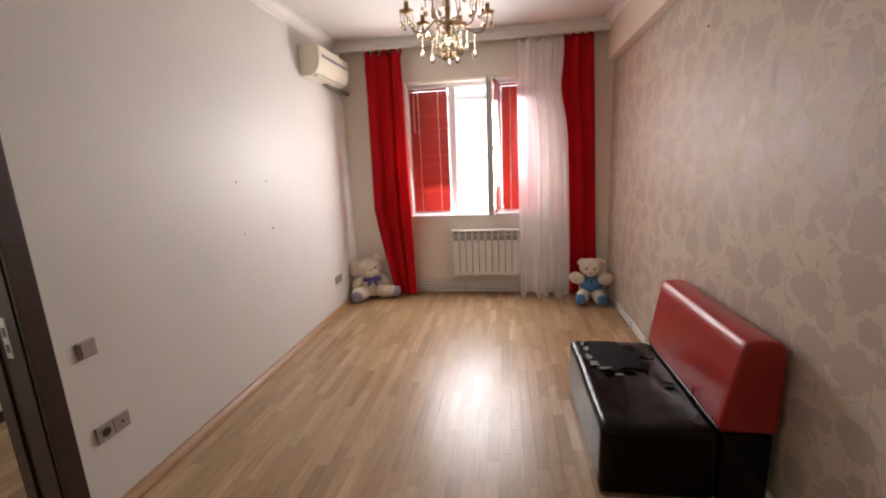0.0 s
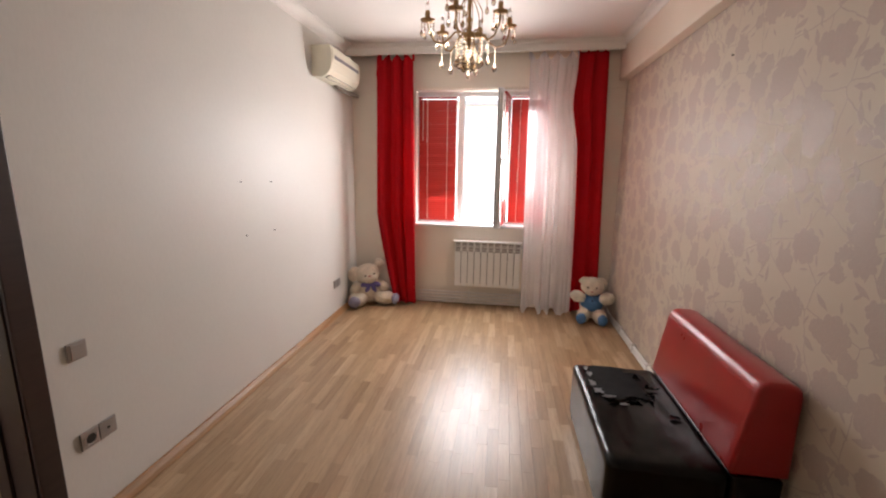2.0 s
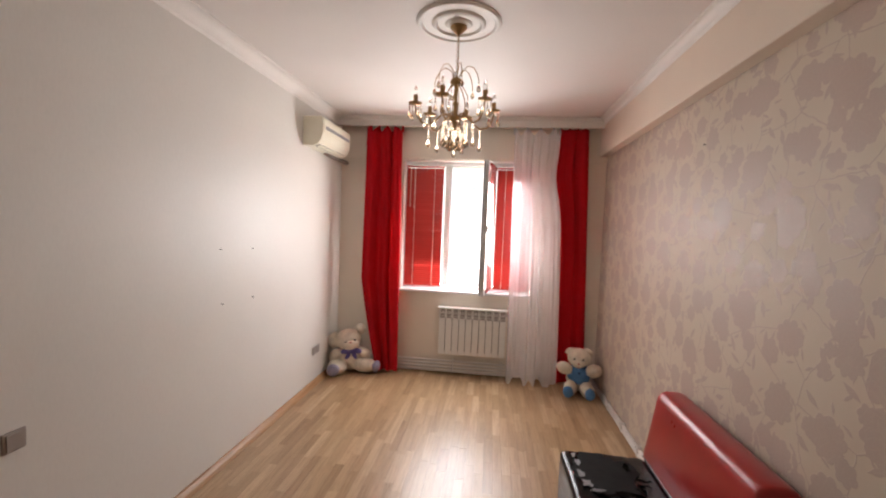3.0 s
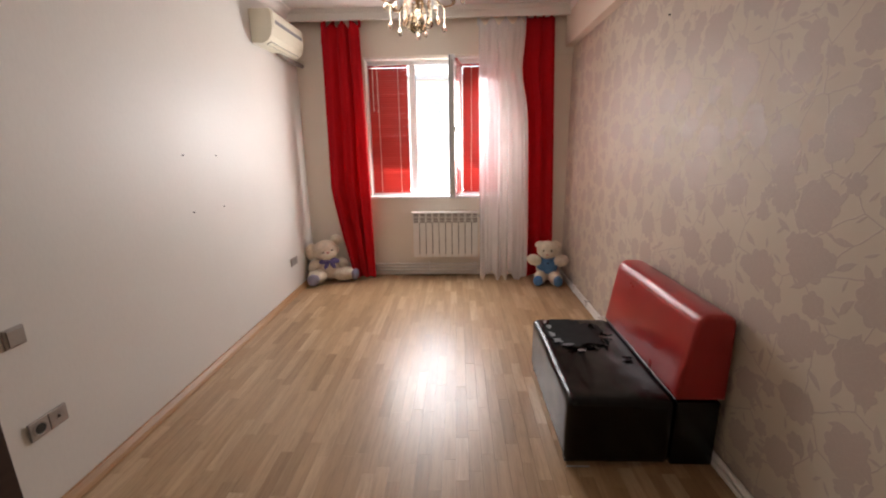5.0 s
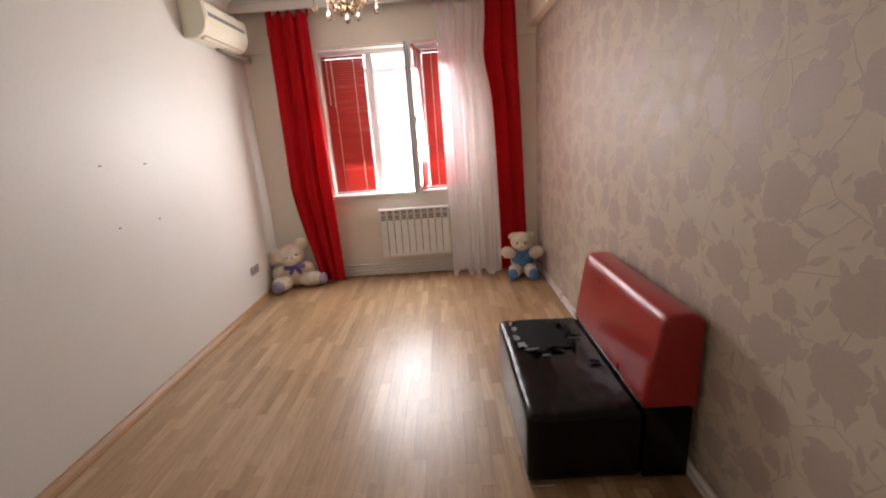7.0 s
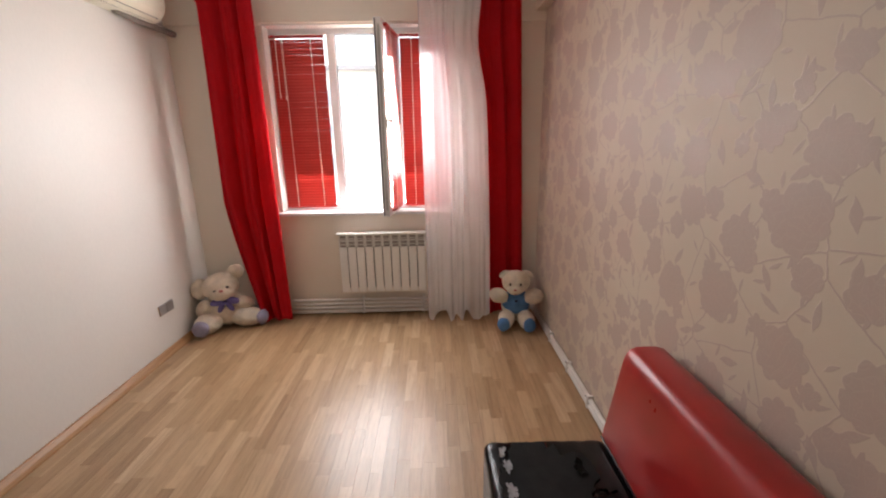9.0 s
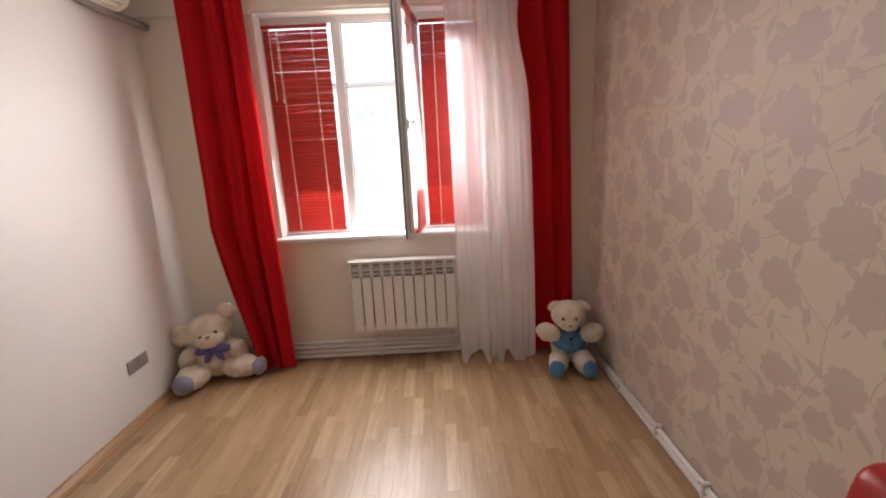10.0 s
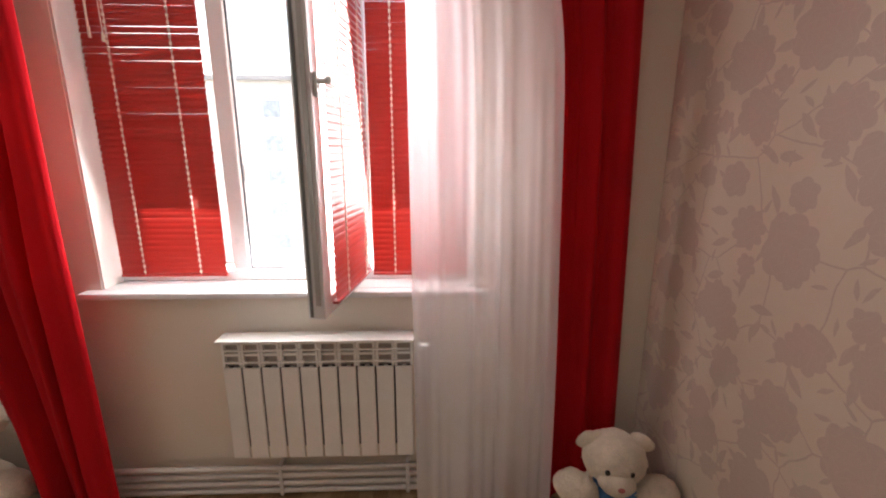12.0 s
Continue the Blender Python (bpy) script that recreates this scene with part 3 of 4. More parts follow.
c = hang("curtain", "red satin curtain hanging in soft folds beside the window", "curtain",
         curtain("c", (-1.530, -1.120), (-1.555, -1.085), 4.955, 2.855, 0.030, 2.7, 0.034, RED, "", 3, 0.018, scallop=0.05, lean=-0.03, left=lambda s: 0.215 * max(0.0, (s - 0.62) / 0.38) ** 1.15, drift=1.6), RED)
for i in range(5):
    x = -1.49 + i * 0.093
    part("tab", box(bmesh.new(), (x - 0.014, 4.970, 2.80), (x + 0.014, 4.980, 2.943), 0.002), RED, c)
bm = extrude_profile(bmesh.new(), [(-1.535, 2.64), (-1.50, 2.62), (-1.475, 2.86), (-1.512, 2.87)], "y", 4.936, 4.940)
part("folded_corner", bm, RED, c)
c = hang("curtain", "red satin curtain gathered beside the papered wall", "curtain",
         curtain("c", (0.640, 0.955), (0.740, 1.050), 4.985, 2.855, 0.03, 2.4, 0.026, RED, "", 7, 0.012, left=lambda s: -0.055 * math.exp(-((s - 0.17) / 0.10) ** 2) + 0.012 * math.sin(math.pi * s), drift=1.5), RED)
for x in (0.66, 0.75, 0.84, 0.92):
    part("tab", boxes(((x - 0.012, 4.996, 2.80), (x + 0.012, 5.004, 2.943))), RED, c)
c = hang("tulle_curtain", "sheer white organza curtain with a ragged hem", "curtain",
         curtain("c", (0.150, 0.650), (0.175, 0.735), 4.925, 2.85, 0.035, 3.6, 0.017, TULLE, "", 11, 0.06, scallop=0.07, lean=-0.05, right=lambda s: -0.05 * math.exp(-((s - 0.17) / 0.10) ** 2) + 0.02 * math.sin(math.pi * s), drift=3.0), TULLE, 0)
for x in (0.145, 0.29, 0.43, 0.57, 0.64):
    part("tab", boxes(((x - 0.008, 4.9305, 2.78), (x + 0.008, 4.9325, 2.943))), TULLE, c)

# ---- heating ----
def radiator():
    r = thing("radiator", (-0.617, 5.075, 0.250), "white ten-section aluminium radiator under the window", "radiator")
    bm = bmesh.new()
    w, d, h = 0.078, 0.085, 0.542
    box(bm, (0.0035, -d, 0.0), (w - 0.0035, -d + 0.012, h - 0.115), 0.004)
    box(bm, (0.030, -d + 0.012, 0.02), (w - 0.030, -0.004, h - 0.125), 0.003)
    box(bm, (0.004, -d + 0.004, h - 0.014), (w - 0.004, -0.004, h), 0.004)
    box(bm, (0.001, -d + 0.008, h - 0.117), (0.012, -0.006, h - 0.012), 0.002)
    box(bm, (w - 0.012, -d + 0.008, h - 0.117), (w - 0.001, -0.006, h - 0.012), 0.002)
    box(bm, (0.012, -d + 0.010, h - 0.066), (w - 0.012, -d + 0.020, h - 0.054), 0.002)
    box(bm, (0.012, -0.030, h - 0.112), (w - 0.012, -0.010, h - 0.014), 0.002)
    sec = part("section", bm, ENAMEL, r)
    for i in range(1, 10):
        o = new("section", sec.data)
        o.parent = r
        o.matrix_basis = pose(i * w, 0, 0)
    # added dark sheet: its colour stands in for shade between the sections
    part("gap_shade_sheet", boxes(((0.01, -0.045, 0.03), (0.77, -0.035, 0.42))), GAP, r)
    part("grille_back", boxes(((0.01, -0.058, 0.424), (0.77, -0.050, 0.527))), SILVER, r)
    part("grille_bar", boxes(((0.012, -0.083, 0.447), (0.768, -0.075, 0.453)), ((0.012, -0.083, 0.500), (0.768, -0.075, 0.506))), ENAMEL, r)
    part("top_cover", box(bmesh.new(), (-0.014, -d - 0.012, h + 0.001), (0.790, -0.002, h + 0.010), 0.003), ENAMEL, r)
    for z in (0.045, 0.455):
        part("bracket", boxes(((0.20, -0.004, z), (0.23, 0.0245, z + 0.02)), ((0.57, -0.004, z), (0.60, 0.0245, z + 0.02))), PIPE, r)
    bm = tube(bmesh.new(), [(0.78, -0.045, 0.497), (0.845, -0.045, 0.497)], 0.016, 12)
    tube(bm, [(0.845, -0.045, 0.497), (0.87, -0.045, 0.497)], [0.022, 0.018], 12)
    part("valve", bm, CHROME, r, "chrome radiator valve")
    bm = tube(bmesh.new(), [(0.86, -0.042, 0.49), (0.875, -0.042, 0.46), (0.877, -0.03, -0.06), (0.877, -0.010, -0.092)], 0.010, 10)
    part("feed_pipe", bm, PIPE, r)
    return r


radiator()
hp = thing("heating_pipes", (0, 5.045, 0), "four white heating pipes running low along the window wall", "pipes")
for z in (0.036, 0.075, 0.114, 0.153):
    part("pipe", tube(bmesh.new(), [(XL + 0.03, 0, z), (-0.6, 0.0, z + 0.001), (XR - 0.03, 0, z)], 0.012, 12), PIPE, hp, smooth=True)
for x in (-1.3, -0.45, 0.12, 0.75):
    part("pipe_clip", boxes(((x, -0.016, 0.018), (x + 0.016, 0.0545, 0.172)), bevel=0.003), PIPE, hp)
wp = thing("wall_pipes", (XR - 0.020, 0, 0), "white heating pipes along the foot of the papered wall", "pipes")
for z, r in ((0.020, 0.0165), (0.058, 0.0155)):
    part("pipe", tube(bmesh.new(), [(0, YB, z), (0.001, 2.0, z), (0, YW - 0.05, z)], r, 12), PIPE, wp, smooth=True)
for y in (0.2, 1.45, 3.55, 3.95, 4.4):
    part("pipe_clip", box(bmesh.new(), (-0.019, y, 0.002), (0.0195, y + 0.02, 0.085), 0.003), PIPE, wp)
for y in (3.57, 3.97):
    part("screw", box(bmesh.new(), (-0.022, y, 0.070), (-0.0192, y + 0.007, 0.077)), GAP, wp)

# ---- sofa seat ----
def cushion(lo, hi, r, bulge, sub=26, seed=0, wrinkle=0.003):
    """A stuffed, rounded block with a slightly swollen, wrinkled top."""
    bm = bmesh.new()
    box(bm, lo, hi, r, 4)
    bmesh.ops.subdivide_edges(bm, edges=[e for e in bm.edges if e.calc_length() > 0.12], cuts=sub, use_grid_fill=True)
    c = [(a + b) / 2 for a, b in zip(lo, hi)]
    for v in bm.verts:
        u, w = (v.co.x - lo[0]) / (hi[0] - lo[0]), (v.co.y - lo[1]) / (hi[1] - lo[1])
        if v.co.z > hi[2] - 0.01:
            v.co.z += bulge * math.sin(math.pi * min(1, max(0, u))) * math.sin(math.pi * min(1, max(0, w)))
            v.co.z += wrinkle * noise.noise(Vector((v.co.x * 9 + seed, v.co.y * 5, 0.5))) + wrinkle * 0.7 * noise.noise(Vector((v.co.x * 24, v.co.y * 15, seed)))
        else:
            v.co.x += 0.002 * noise.noise(Vector((v.co.y * 7, v.co.z * 7, seed)))
            v.co.y += 0.002 * noise.noise(Vector((v.co.x * 7, v.co.z * 7, seed)))
    return bm


SX0, SX1, SY0, SY1 = 0.438, 0.948, 1.895, 2.865
sofa = thing("sofa_seat", (0, 0, 0), "armless black and red vinyl sofa module with a torn seat", "sofa")
part("seat", cushion((SX0, SY0, 0.018), (SX1 - 0.001, SY1, 0.374), 0.034, 0.010, 26, 1.0, 0.006), BLACK_VINYL, sofa, "black vinyl box seat", smooth=True)
part("back_base", cushion((SX1, SY0 + 0.002, 0.018), (1.150, SY1 - 0.002, 0.365), 0.01, 0.0, 6, 5.0, 0), BLACK_VINYL, sofa, smooth=True)
prof = [(SX1 - 0.008, 0.37), (SX1 - 0.012, 0.40), (0.990, 0.735), (1.000, 0.770), (1.016, 0.791), (1.04, 0.802), (1.113, 0.802), (1.143, 0.794), (1.163, 0.776), (1.170, 0.745), (1.173, 0.37)]
bm = extrude_profile(bmesh.new(), prof, "y", SY0 + 0.004, SY1 - 0.004)
ends = [f for f in bm.faces if abs(f.normal.y) > 0.9]
bmesh.ops.bevel(bm, geom=list({e for f in ends for e in f.edges}), offset=0.022, segments=4, profile=0.5, affect="EDGES")
bmesh.ops.subdivide_edges(bm, edges=[e for e in bm.edges if e.calc_length() > 0.5], cuts=24, use_grid_fill=True)
for v in bm.verts:
    v.co.x += 0.003 * noise.noise(v.co * 4.5)
part("backrest", bm, RED_VINYL, sofa, "red vinyl backrest", smooth=True)
part("piping", tube(bmesh.new(), [(SX1 - 0.010, SY0 + 0.01, 0.3805), (SX1 - 0.012, 2.4, 0.389), (SX1 - 0.010, SY1 - 0.01, 0.3805)], 0.004, 6), BLACK_VINYL, sofa)
for x in (SX0 + 0.03, 1.12):
    for y in (SY0 + 0.04, SY1 - 0.08):
        part("foot", box(bmesh.new(), (x - 0.02, y, 0.0005), (x + 0.02, y + 0.04, 0.0175), 0.002), DARK_PLASTIC, sofa)
part("base_trim", boxes(((SX0 + 0.012, SY0 - 0.002, 0.004), (SX0 + 0.12, SY0 + 0.002, 0.010))), TORN_EDGE, sofa, "pale loose staple strip")


def seat_height(x, y):
    u, w = (x - SX0) / (SX1 - SX0), (y - SY0) / (SY1 - SY0)
    return 0.374 + 0.010 * math.sin(math.pi * u) * math.sin(math.pi * w)


def ragged(cx, cy, rx, ry, seed, n=90, rough=0.35):
    out = []
    for i in range(n):
        a = 2 * math.pi * i / n
        k = 1 + rough * (noise.noise(Vector((math.cos(a) * 1.6, math.sin(a) * 1.6, seed))) + 0.55 * noise.noise(Vector((math.cos(a) * 6, math.sin(a) * 6, seed))) + 0.3 * noise.noise(Vector((math.cos(a) * 15, math.sin(a) * 15, seed))))
        out.append((cx + rx * k * math.cos(a), cy + ry * k * math.sin(a)))
    return out


def torn_sheet(outline, lift, rim=0.0):
    bm = bmesh.new()
    vs = [bm.verts.new((x, y, seat_height(x, y) + lift + rim * (0.5 + noise.noise(Vector((x * 40, y * 40, 1)))))) for x, y in outline]
    cx, cy = sum(p[0] for p in outline) / len(outline), sum(p[1] for p in outline) / len(outline)
    inner = [bm.verts.new((cx + (x - cx) * 0.7, cy + (y - cy) * 0.7, seat_height(x, y) + lift + 0.001)) for x, y in outline]
    mid = bm.verts.new((cx, cy, seat_height(cx, cy) + lift + 0.002))
    n = len(vs)
    for i in range(n):
        bm.faces.new((vs[i], vs[(i + 1) % n], inner[(i + 1) % n], inner[i]))
        bm.faces.new((inner[i], inner[(i + 1) % n], mid))
    bmesh.ops.solidify(bm, geom=bm.faces[:], thickness=0.0015)
    return bm


part("exposed_lining", torn_sheet([(min(max(x, SX0 + 0.035), 0.90), min(y, SY1 - 0.028)) for x, y in ragged(0.655, 2.62, 0.175, 0.205, 2.0)], 0.0045), TORN_CLOTH, sofa, "matte grey lining where the vinyl is torn")
rnd = random.Random(21)
for cx, cy, sx, sy in ((0.510, 2.585, 0.020, 0.030), (0.527, 2.50, 0.024, 0.026), (0.515, 2.70, 0.014, 0.035), (0.57, 2.435, 0.03, 0.012), (0.505, 2.78, 0.012, 0.03), (0.635, 2.36, 0.022, 0.010)):
    part("torn_edge", torn_sheet(ragged(cx, cy, sx, sy, rnd.uniform(0, 50), 28, 0.9), 0.0075, 0.006), TORN_EDGE, sofa, "white frayed vinyl backing")
for cx, cy, sx, sy in ((0.70, 2.415, 0.06, 0.018), (0.80, 2.46, 0.02, 0.05), (0.83, 2.56, 0.035, 0.014), (0.60, 2.40, 0.04, 0.014), (0.79, 2.68, 0.02, 0.03), (0.86, 2.28, 0.03, 0.008)):
    part("vinyl_flap", torn_sheet(ragged(cx, cy, sx, sy, rnd.uniform(0, 50), 30, 0.8), 0.009, 0.012), BLACK_VINYL, sofa, "curled flap of torn vinyl")
for y in (2.12, 2.44, 2.70):
    part("tack", lathe(bmesh.new(), [(0.006, 0), (0.006, 0.002), (0.002, 0.003)], (0, 0, 0), 8, pose(SX0 + 0.0055, y, 0.15 + 0.02 * math.sin(y * 9), 0, -90, 0)), CHROME, sofa)

# ---- plush toys (one mesh each) ----
def plush_right():
    bm = bmesh.new()
    blob(bm, (0, 0.02, 0.17), (0.125, 0.105, 0.155), index=0, seed=1)
    blob(bm, (0, -0.012, 0.205), (0.118, 0.098, 0.105), index=1, seed=2)
    blob(bm, (-0.005, 0.0, 0.405), (0.118, 0.105, 0.108), index=0, seed=3)
    blob(bm, (-0.015, -0.085, 0.362), (0.068, 0.055, 0.048), index=0, seed=4, level=3)
    for s in (-1, 1):
        blob(bm, (s * 0.100, 0.015, 0.470), (0.052, 0.022, 0.034), (0, s * 35, 0), 0, level=3, seed=5)
        blob(bm, (s * 0.150, -0.045, 0.285), (0.085, 0.070, 0.066), (0, -s * 12, s * 25), 0, seed=6)
        blob(bm, (s * 0.085, -0.115, 0.085), (0.066, 0.120, 0.082), (0, 0, s * 14), 0, seed=7)
        blob(bm, (s * 0.108, -0.215, 0.080), (0.052, 0.030, 0.062), (-12, 0, s * 14), 1, level=3, seed=8)
        blob(bm, (s * 0.070, -0.045, 0.275), (0.020, 0.060, 0.018), (50, 0, 0), 1, level=3, seed=9)
        blob(bm, (-0.012 + s * 0.043, -0.096, 0.412), (0.0105, 0.009, 0.012), index=2, level=2, fuzz=0)
    blob(bm, (-0.015, -0.136, 0.375), (0.014, 0.010, 0.009), index=3, level=2, fuzz=0)
    blob(bm, (-0.015, -0.128, 0.335), (0.016, 0.008, 0.005), index=3, level=2, fuzz=0)
    blob(bm, (-0.002, -0.112, 0.262), (0.011, 0.008, 0.011), index=2, level=2, fuzz=0)
    return bm


def plush_left():
    bm = bmesh.new()
    blob(bm, (0, 0.0, 0.170), (0.150, 0.125, 0.165), (0, -10, 0), 0, seed=11)
    blob(bm, (-0.015, -0.02, 0.385), (0.135, 0.115, 0.120), (0, -14, 0), 0, seed=12)
    blob(bm, (0.005, -0.115, 0.345), (0.088, 0.058, 0.058), (0, -14, 0), 0, level=3, seed=13)
    blob(bm, (-0.165, -0.01, 0.375), (0.066, 0.042, 0.095), (0, 8, 0), 0, seed=14)
    blob(bm, (-0.160, -0.040, 0.37), (0.040, 0.018, 0.064), (0, 8, 0), 0, level=3, seed=15)
    blob(bm, (0.100, 0.02, 0.495), (0.062, 0.036, 0.068), (0, 35, 0), 0, seed=16)
    blob(bm, (0.105, -0.014, 0.50), (0.038, 0.016, 0.042), (0, 35, 0), 0, level=3, seed=17)
    blob(bm, (-0.145, -0.05, 0.200), (0.060, 0.070, 0.100), (30, 28, 0), 0, seed=18)
    blob(bm, (0.145, -0.05, 0.220), (0.060, 0.070, 0.095), (30, -35, 0), 0, seed=19)
    blob(bm, (-0.120, -0.115, 0.088), (0.095, 0.140, 0.088), (0, 0, -20), 0, seed=20)
    blob(bm, (-0.160, -0.228, 0.085), (0.066, 0.034, 0.070), (-10, 0, -20), 1, level=3, seed=21)
    blob(bm, (0.150, -0.085, 0.092), (0.140, 0.090, 0.088), (0, 0, -28), 0, seed=22)
    blob(bm, (0.275, -0.150, 0.090), (0.036, 0.062, 0.070), (0, 0, -28), 1, level=3, seed=23)
    for s in (-1, 1):
        blob(bm, (0.005 + s * 0.045, -0.139, 0.396 + s * 0.014), (0.012, 0.009, 0.010), index=2, level=2, fuzz=0)
        blob(bm, (0.015 + s * 0.055, -0.118, 0.272), (0.055, 0.022, 0.034), (0, s * 18, 0), 3, level=3, fuzz=0.002)
        blob(bm, (0.015 + s * 0.032, -0.125, 0.222), (0.022, 0.012, 0.052), (0, s * -24, 0), 3, level=3, fuzz=0.002)
    blob(bm, (0.006, -0.168, 0.388), (0.016, 0.012, 0.011), index=4, level=2, fuzz=0)
    blob(bm, (0.015, -0.140, 0.268), (0.022, 0.016, 0.020), index=3, level=3, fuzz=0.001)
    return bm


toy = part("plush_pig", plush_right(), [FUR, BLUE, BEAD, PINK])
toy.matrix_world = pose(0.95, 4.785, 0.003, 0, 0, -8) @ Matrix.Diagonal((1, 1, 0.95, 1))
tagged(toy, "cream plush toy pig in blue overalls sitting on the floor", "plush toy")
toy = part("plush_bear", plush_left(), [FUR, FUR_GREY, BEAD, VIOLET, PINK])
toy.matrix_world = pose(-1.645, 4.90, 0.004, 0, 0, 18) @ Matrix.Diagonal((1.1, 1.05, 0.97, 1))
tagged(toy, "cream plush toy bear with a violet bow slumped on the floor", "plush toy")

# ---- air conditioner ----
ac = thing("air_conditioner", (XL + 0.002, 4.05, 2.462), "ivory wall-mounted split air conditioner", "air conditioner")
L = 0.76
prof = [(0, 0.0), (0.10, -0.004), (0.150, 0.020), (0.182, 0.060), (0.196, 0.11), (0.198, 0.20), (0.190, 0.262), (0.176, 0.275), (0, 0.275)]
bm = extrude_profile(bmesh.new(), prof, "y", 0.0, L)
ends = [f for f in bm.faces if abs(f.normal.y) > 0.9]
bmesh.ops.bevel(bm, geom=list({e for f in ends for e in f.edges}), offset=0.008, segments=3, profile=0.5, affect="EDGES")
part("body", bm, AC_WHITE, ac)
part("front_panel", extrude_profile(bmesh.new(), [(0.1985, 0.125), (0.202, 0.13), (0.2035, 0.20), (0.196, 0.262), (0.192, 0.266), (0.192, 0.255), (0.1985, 0.20)], "y", 0.02, L - 0.02), AC_WHITE, ac)
part("display_strip", box(bmesh.new(), (0.2005, 0.06, 0.163), (0.2065, L - 0.06, 0.193), 0.002), AC_GREY, ac, "grey trim strip")
part("air_outlet", extrude_profile(bmesh.new(), [(0.110, -0.0005), (0.152, 0.0195), (0.1535, 0.0175), (0.111, -0.003)], "y", 0.05, L - 0.05), GAP, ac)
part("louvre", extrude_profile(bmesh.new(), [(0.118, 0.000), (0.150, 0.016), (0.152, 0.0125), (0.119, -0.004)], "y", 0.06, L - 0.06), AC_WHITE, ac)
part("top_grille", boxes(*[((0.02 + k * 0.02, 0.03, 0.2752), (0.03 + k * 0.02, L - 0.03, 0.2775)) for k in range(7)]), AC_WHITE, ac)
part("end_cap", box(bmesh.new(), (0.03, L + 0.001, 0.276), (0.10, L + 0.012, 0.29), 0.003), AC_WHITE, ac)
part("refrigerant_pipe", tube(bmesh.new(), [(0.05, 0.42, 0.004), (0.05, 0.60, -0.012), (0.058, 0.80, -0.014), (0.062, 1.04, -0.012)], 0.024, 12), FOAM, ac, "grey foam-wrapped pipe", smooth=True)

# ---- sockets, switch, nails ----
def plate(name, y, z, n, label, category, inserts):
    t = thing(name, (XL + 0.001, y, z), label, category, "wall plates")
    for i in range(n):
        y0 = (i - n / 2) * 0.086 + 0.0015
        p = part("cover", box(bmesh.new(), (0, y0, -0.041), (0.011, y0 + 0.083, 0.041), 0.003), SILVER, t)
        kind = inserts[i]
        c = y0 + 0.0415
        if kind == "rocker":
            part("rocker", box(bmesh.new(), (0.0112, c - 0.031, -0.033), (0.016, c + 0.031, 0.033), 0.002), SILVER, t)
        elif kind == "socket":
            bm = lathe(bmesh.new(), [(0.033, 0.0112), (0.033, 0.013), (0.026, 0.0135), (0.024, 0.0115)], n=24, m=pose(0, c, 0, 0, 90, 0))
            s = part("socket_ring", bm, SILVER, t)
            part("well", lathe(bmesh.new(), [(0.022, 0.0138), (0.0, 0.0142)], n=20, m=pose(0, c, 0, 0, 90, 0)), DARK_PLASTIC, s)
        elif kind == "aerial":
            part("aerial_jack", lathe(bmesh.new(), [(0.006, 0.0112), (0.006, 0.015), (0.003, 0.016)], n=12, m=pose(0, c, 0, 0, 90, 0)), DARK_PLASTIC, t)
    return t


plate("light_switch", 1.622, 0.832, 1, "silver rocker light switch beside the doorway", "switch", ["rocker"])
plate("wall_socket", 1.662, 0.410, 2, "silver double plate with power socket and aerial jack", "socket", ["socket", "aerial"])
plate("wall_socket", 4.455, 0.358, 2, "silver double socket plate near the corner", "socket", ["blank", "blank"])
for x, y, z in ((XL, 2.858, 1.523), (XL, 2.880, 1.143), (XL, 3.238, 1.513), (XL, 3.250, 1.133), (XR, 2.904, 2.290)):
    s = 1 if x < 0 else -1
    bm = lathe(bmesh.new(), [(0.003, 0.0), (0.003, 0.009), (0.0055, 0.010), (0.005, 0.012)], n=8, m=pose(x + s * 0.0005, y, z, 0, s * 90, 0))
    tagged(part("nail", bm, DARK_PLASTIC), "small dark nail in the wall", "nail", "nails")

# ---- ceiling rose and chandelier ----
CX, CY = -0.305, 2.800
rose = [(0.0, 0.0), (0.255, 0.0), (0.255, -0.006), (0.243, -0.016), (0.228, -0.016), (0.218, -0.008), (0.165, -0.007), (0.155, -0.018), (0.140, -0.022), (0.128, -0.010), (0.085, -0.010), (0.07, -0.020), (0.05, -0.024), (0.0, -0.024)]
tagged(part("ceiling_rose", lathe(bmesh.new(), [(max(r, 0.0005), z) for r, z in rose], (CX, CY, ZC - 0.0008), 48), PLASTER, smooth=False),
       "round white plaster ceiling rose with raised rings", "ceiling rose", kind="structure")

ch = thing("chandelier", (CX, CY, 2.16), "antique gold crystal chandelier with candle arms", "chandelier")


def drop(bm, p, s, n=8):
    """A faceted pear-shaped crystal hanging from p."""
    lathe(bm, [(0.0006, 0.0), (0.20 * s, -0.35 * s), (0.42 * s, -0.85 * s), (0.46 * s, -1.15 * s), (0.28 * s, -1.5 * s), (0.0006, -1.65 * s)], p, n)


def bead(bm, p, r):
    lathe(bm, [(0.0005, r), (r * 0.75, r * 0.6), (r, 0), (r * 0.75, -r * 0.6), (0.0005, -r)], p, 6)


PENDANTS = {}


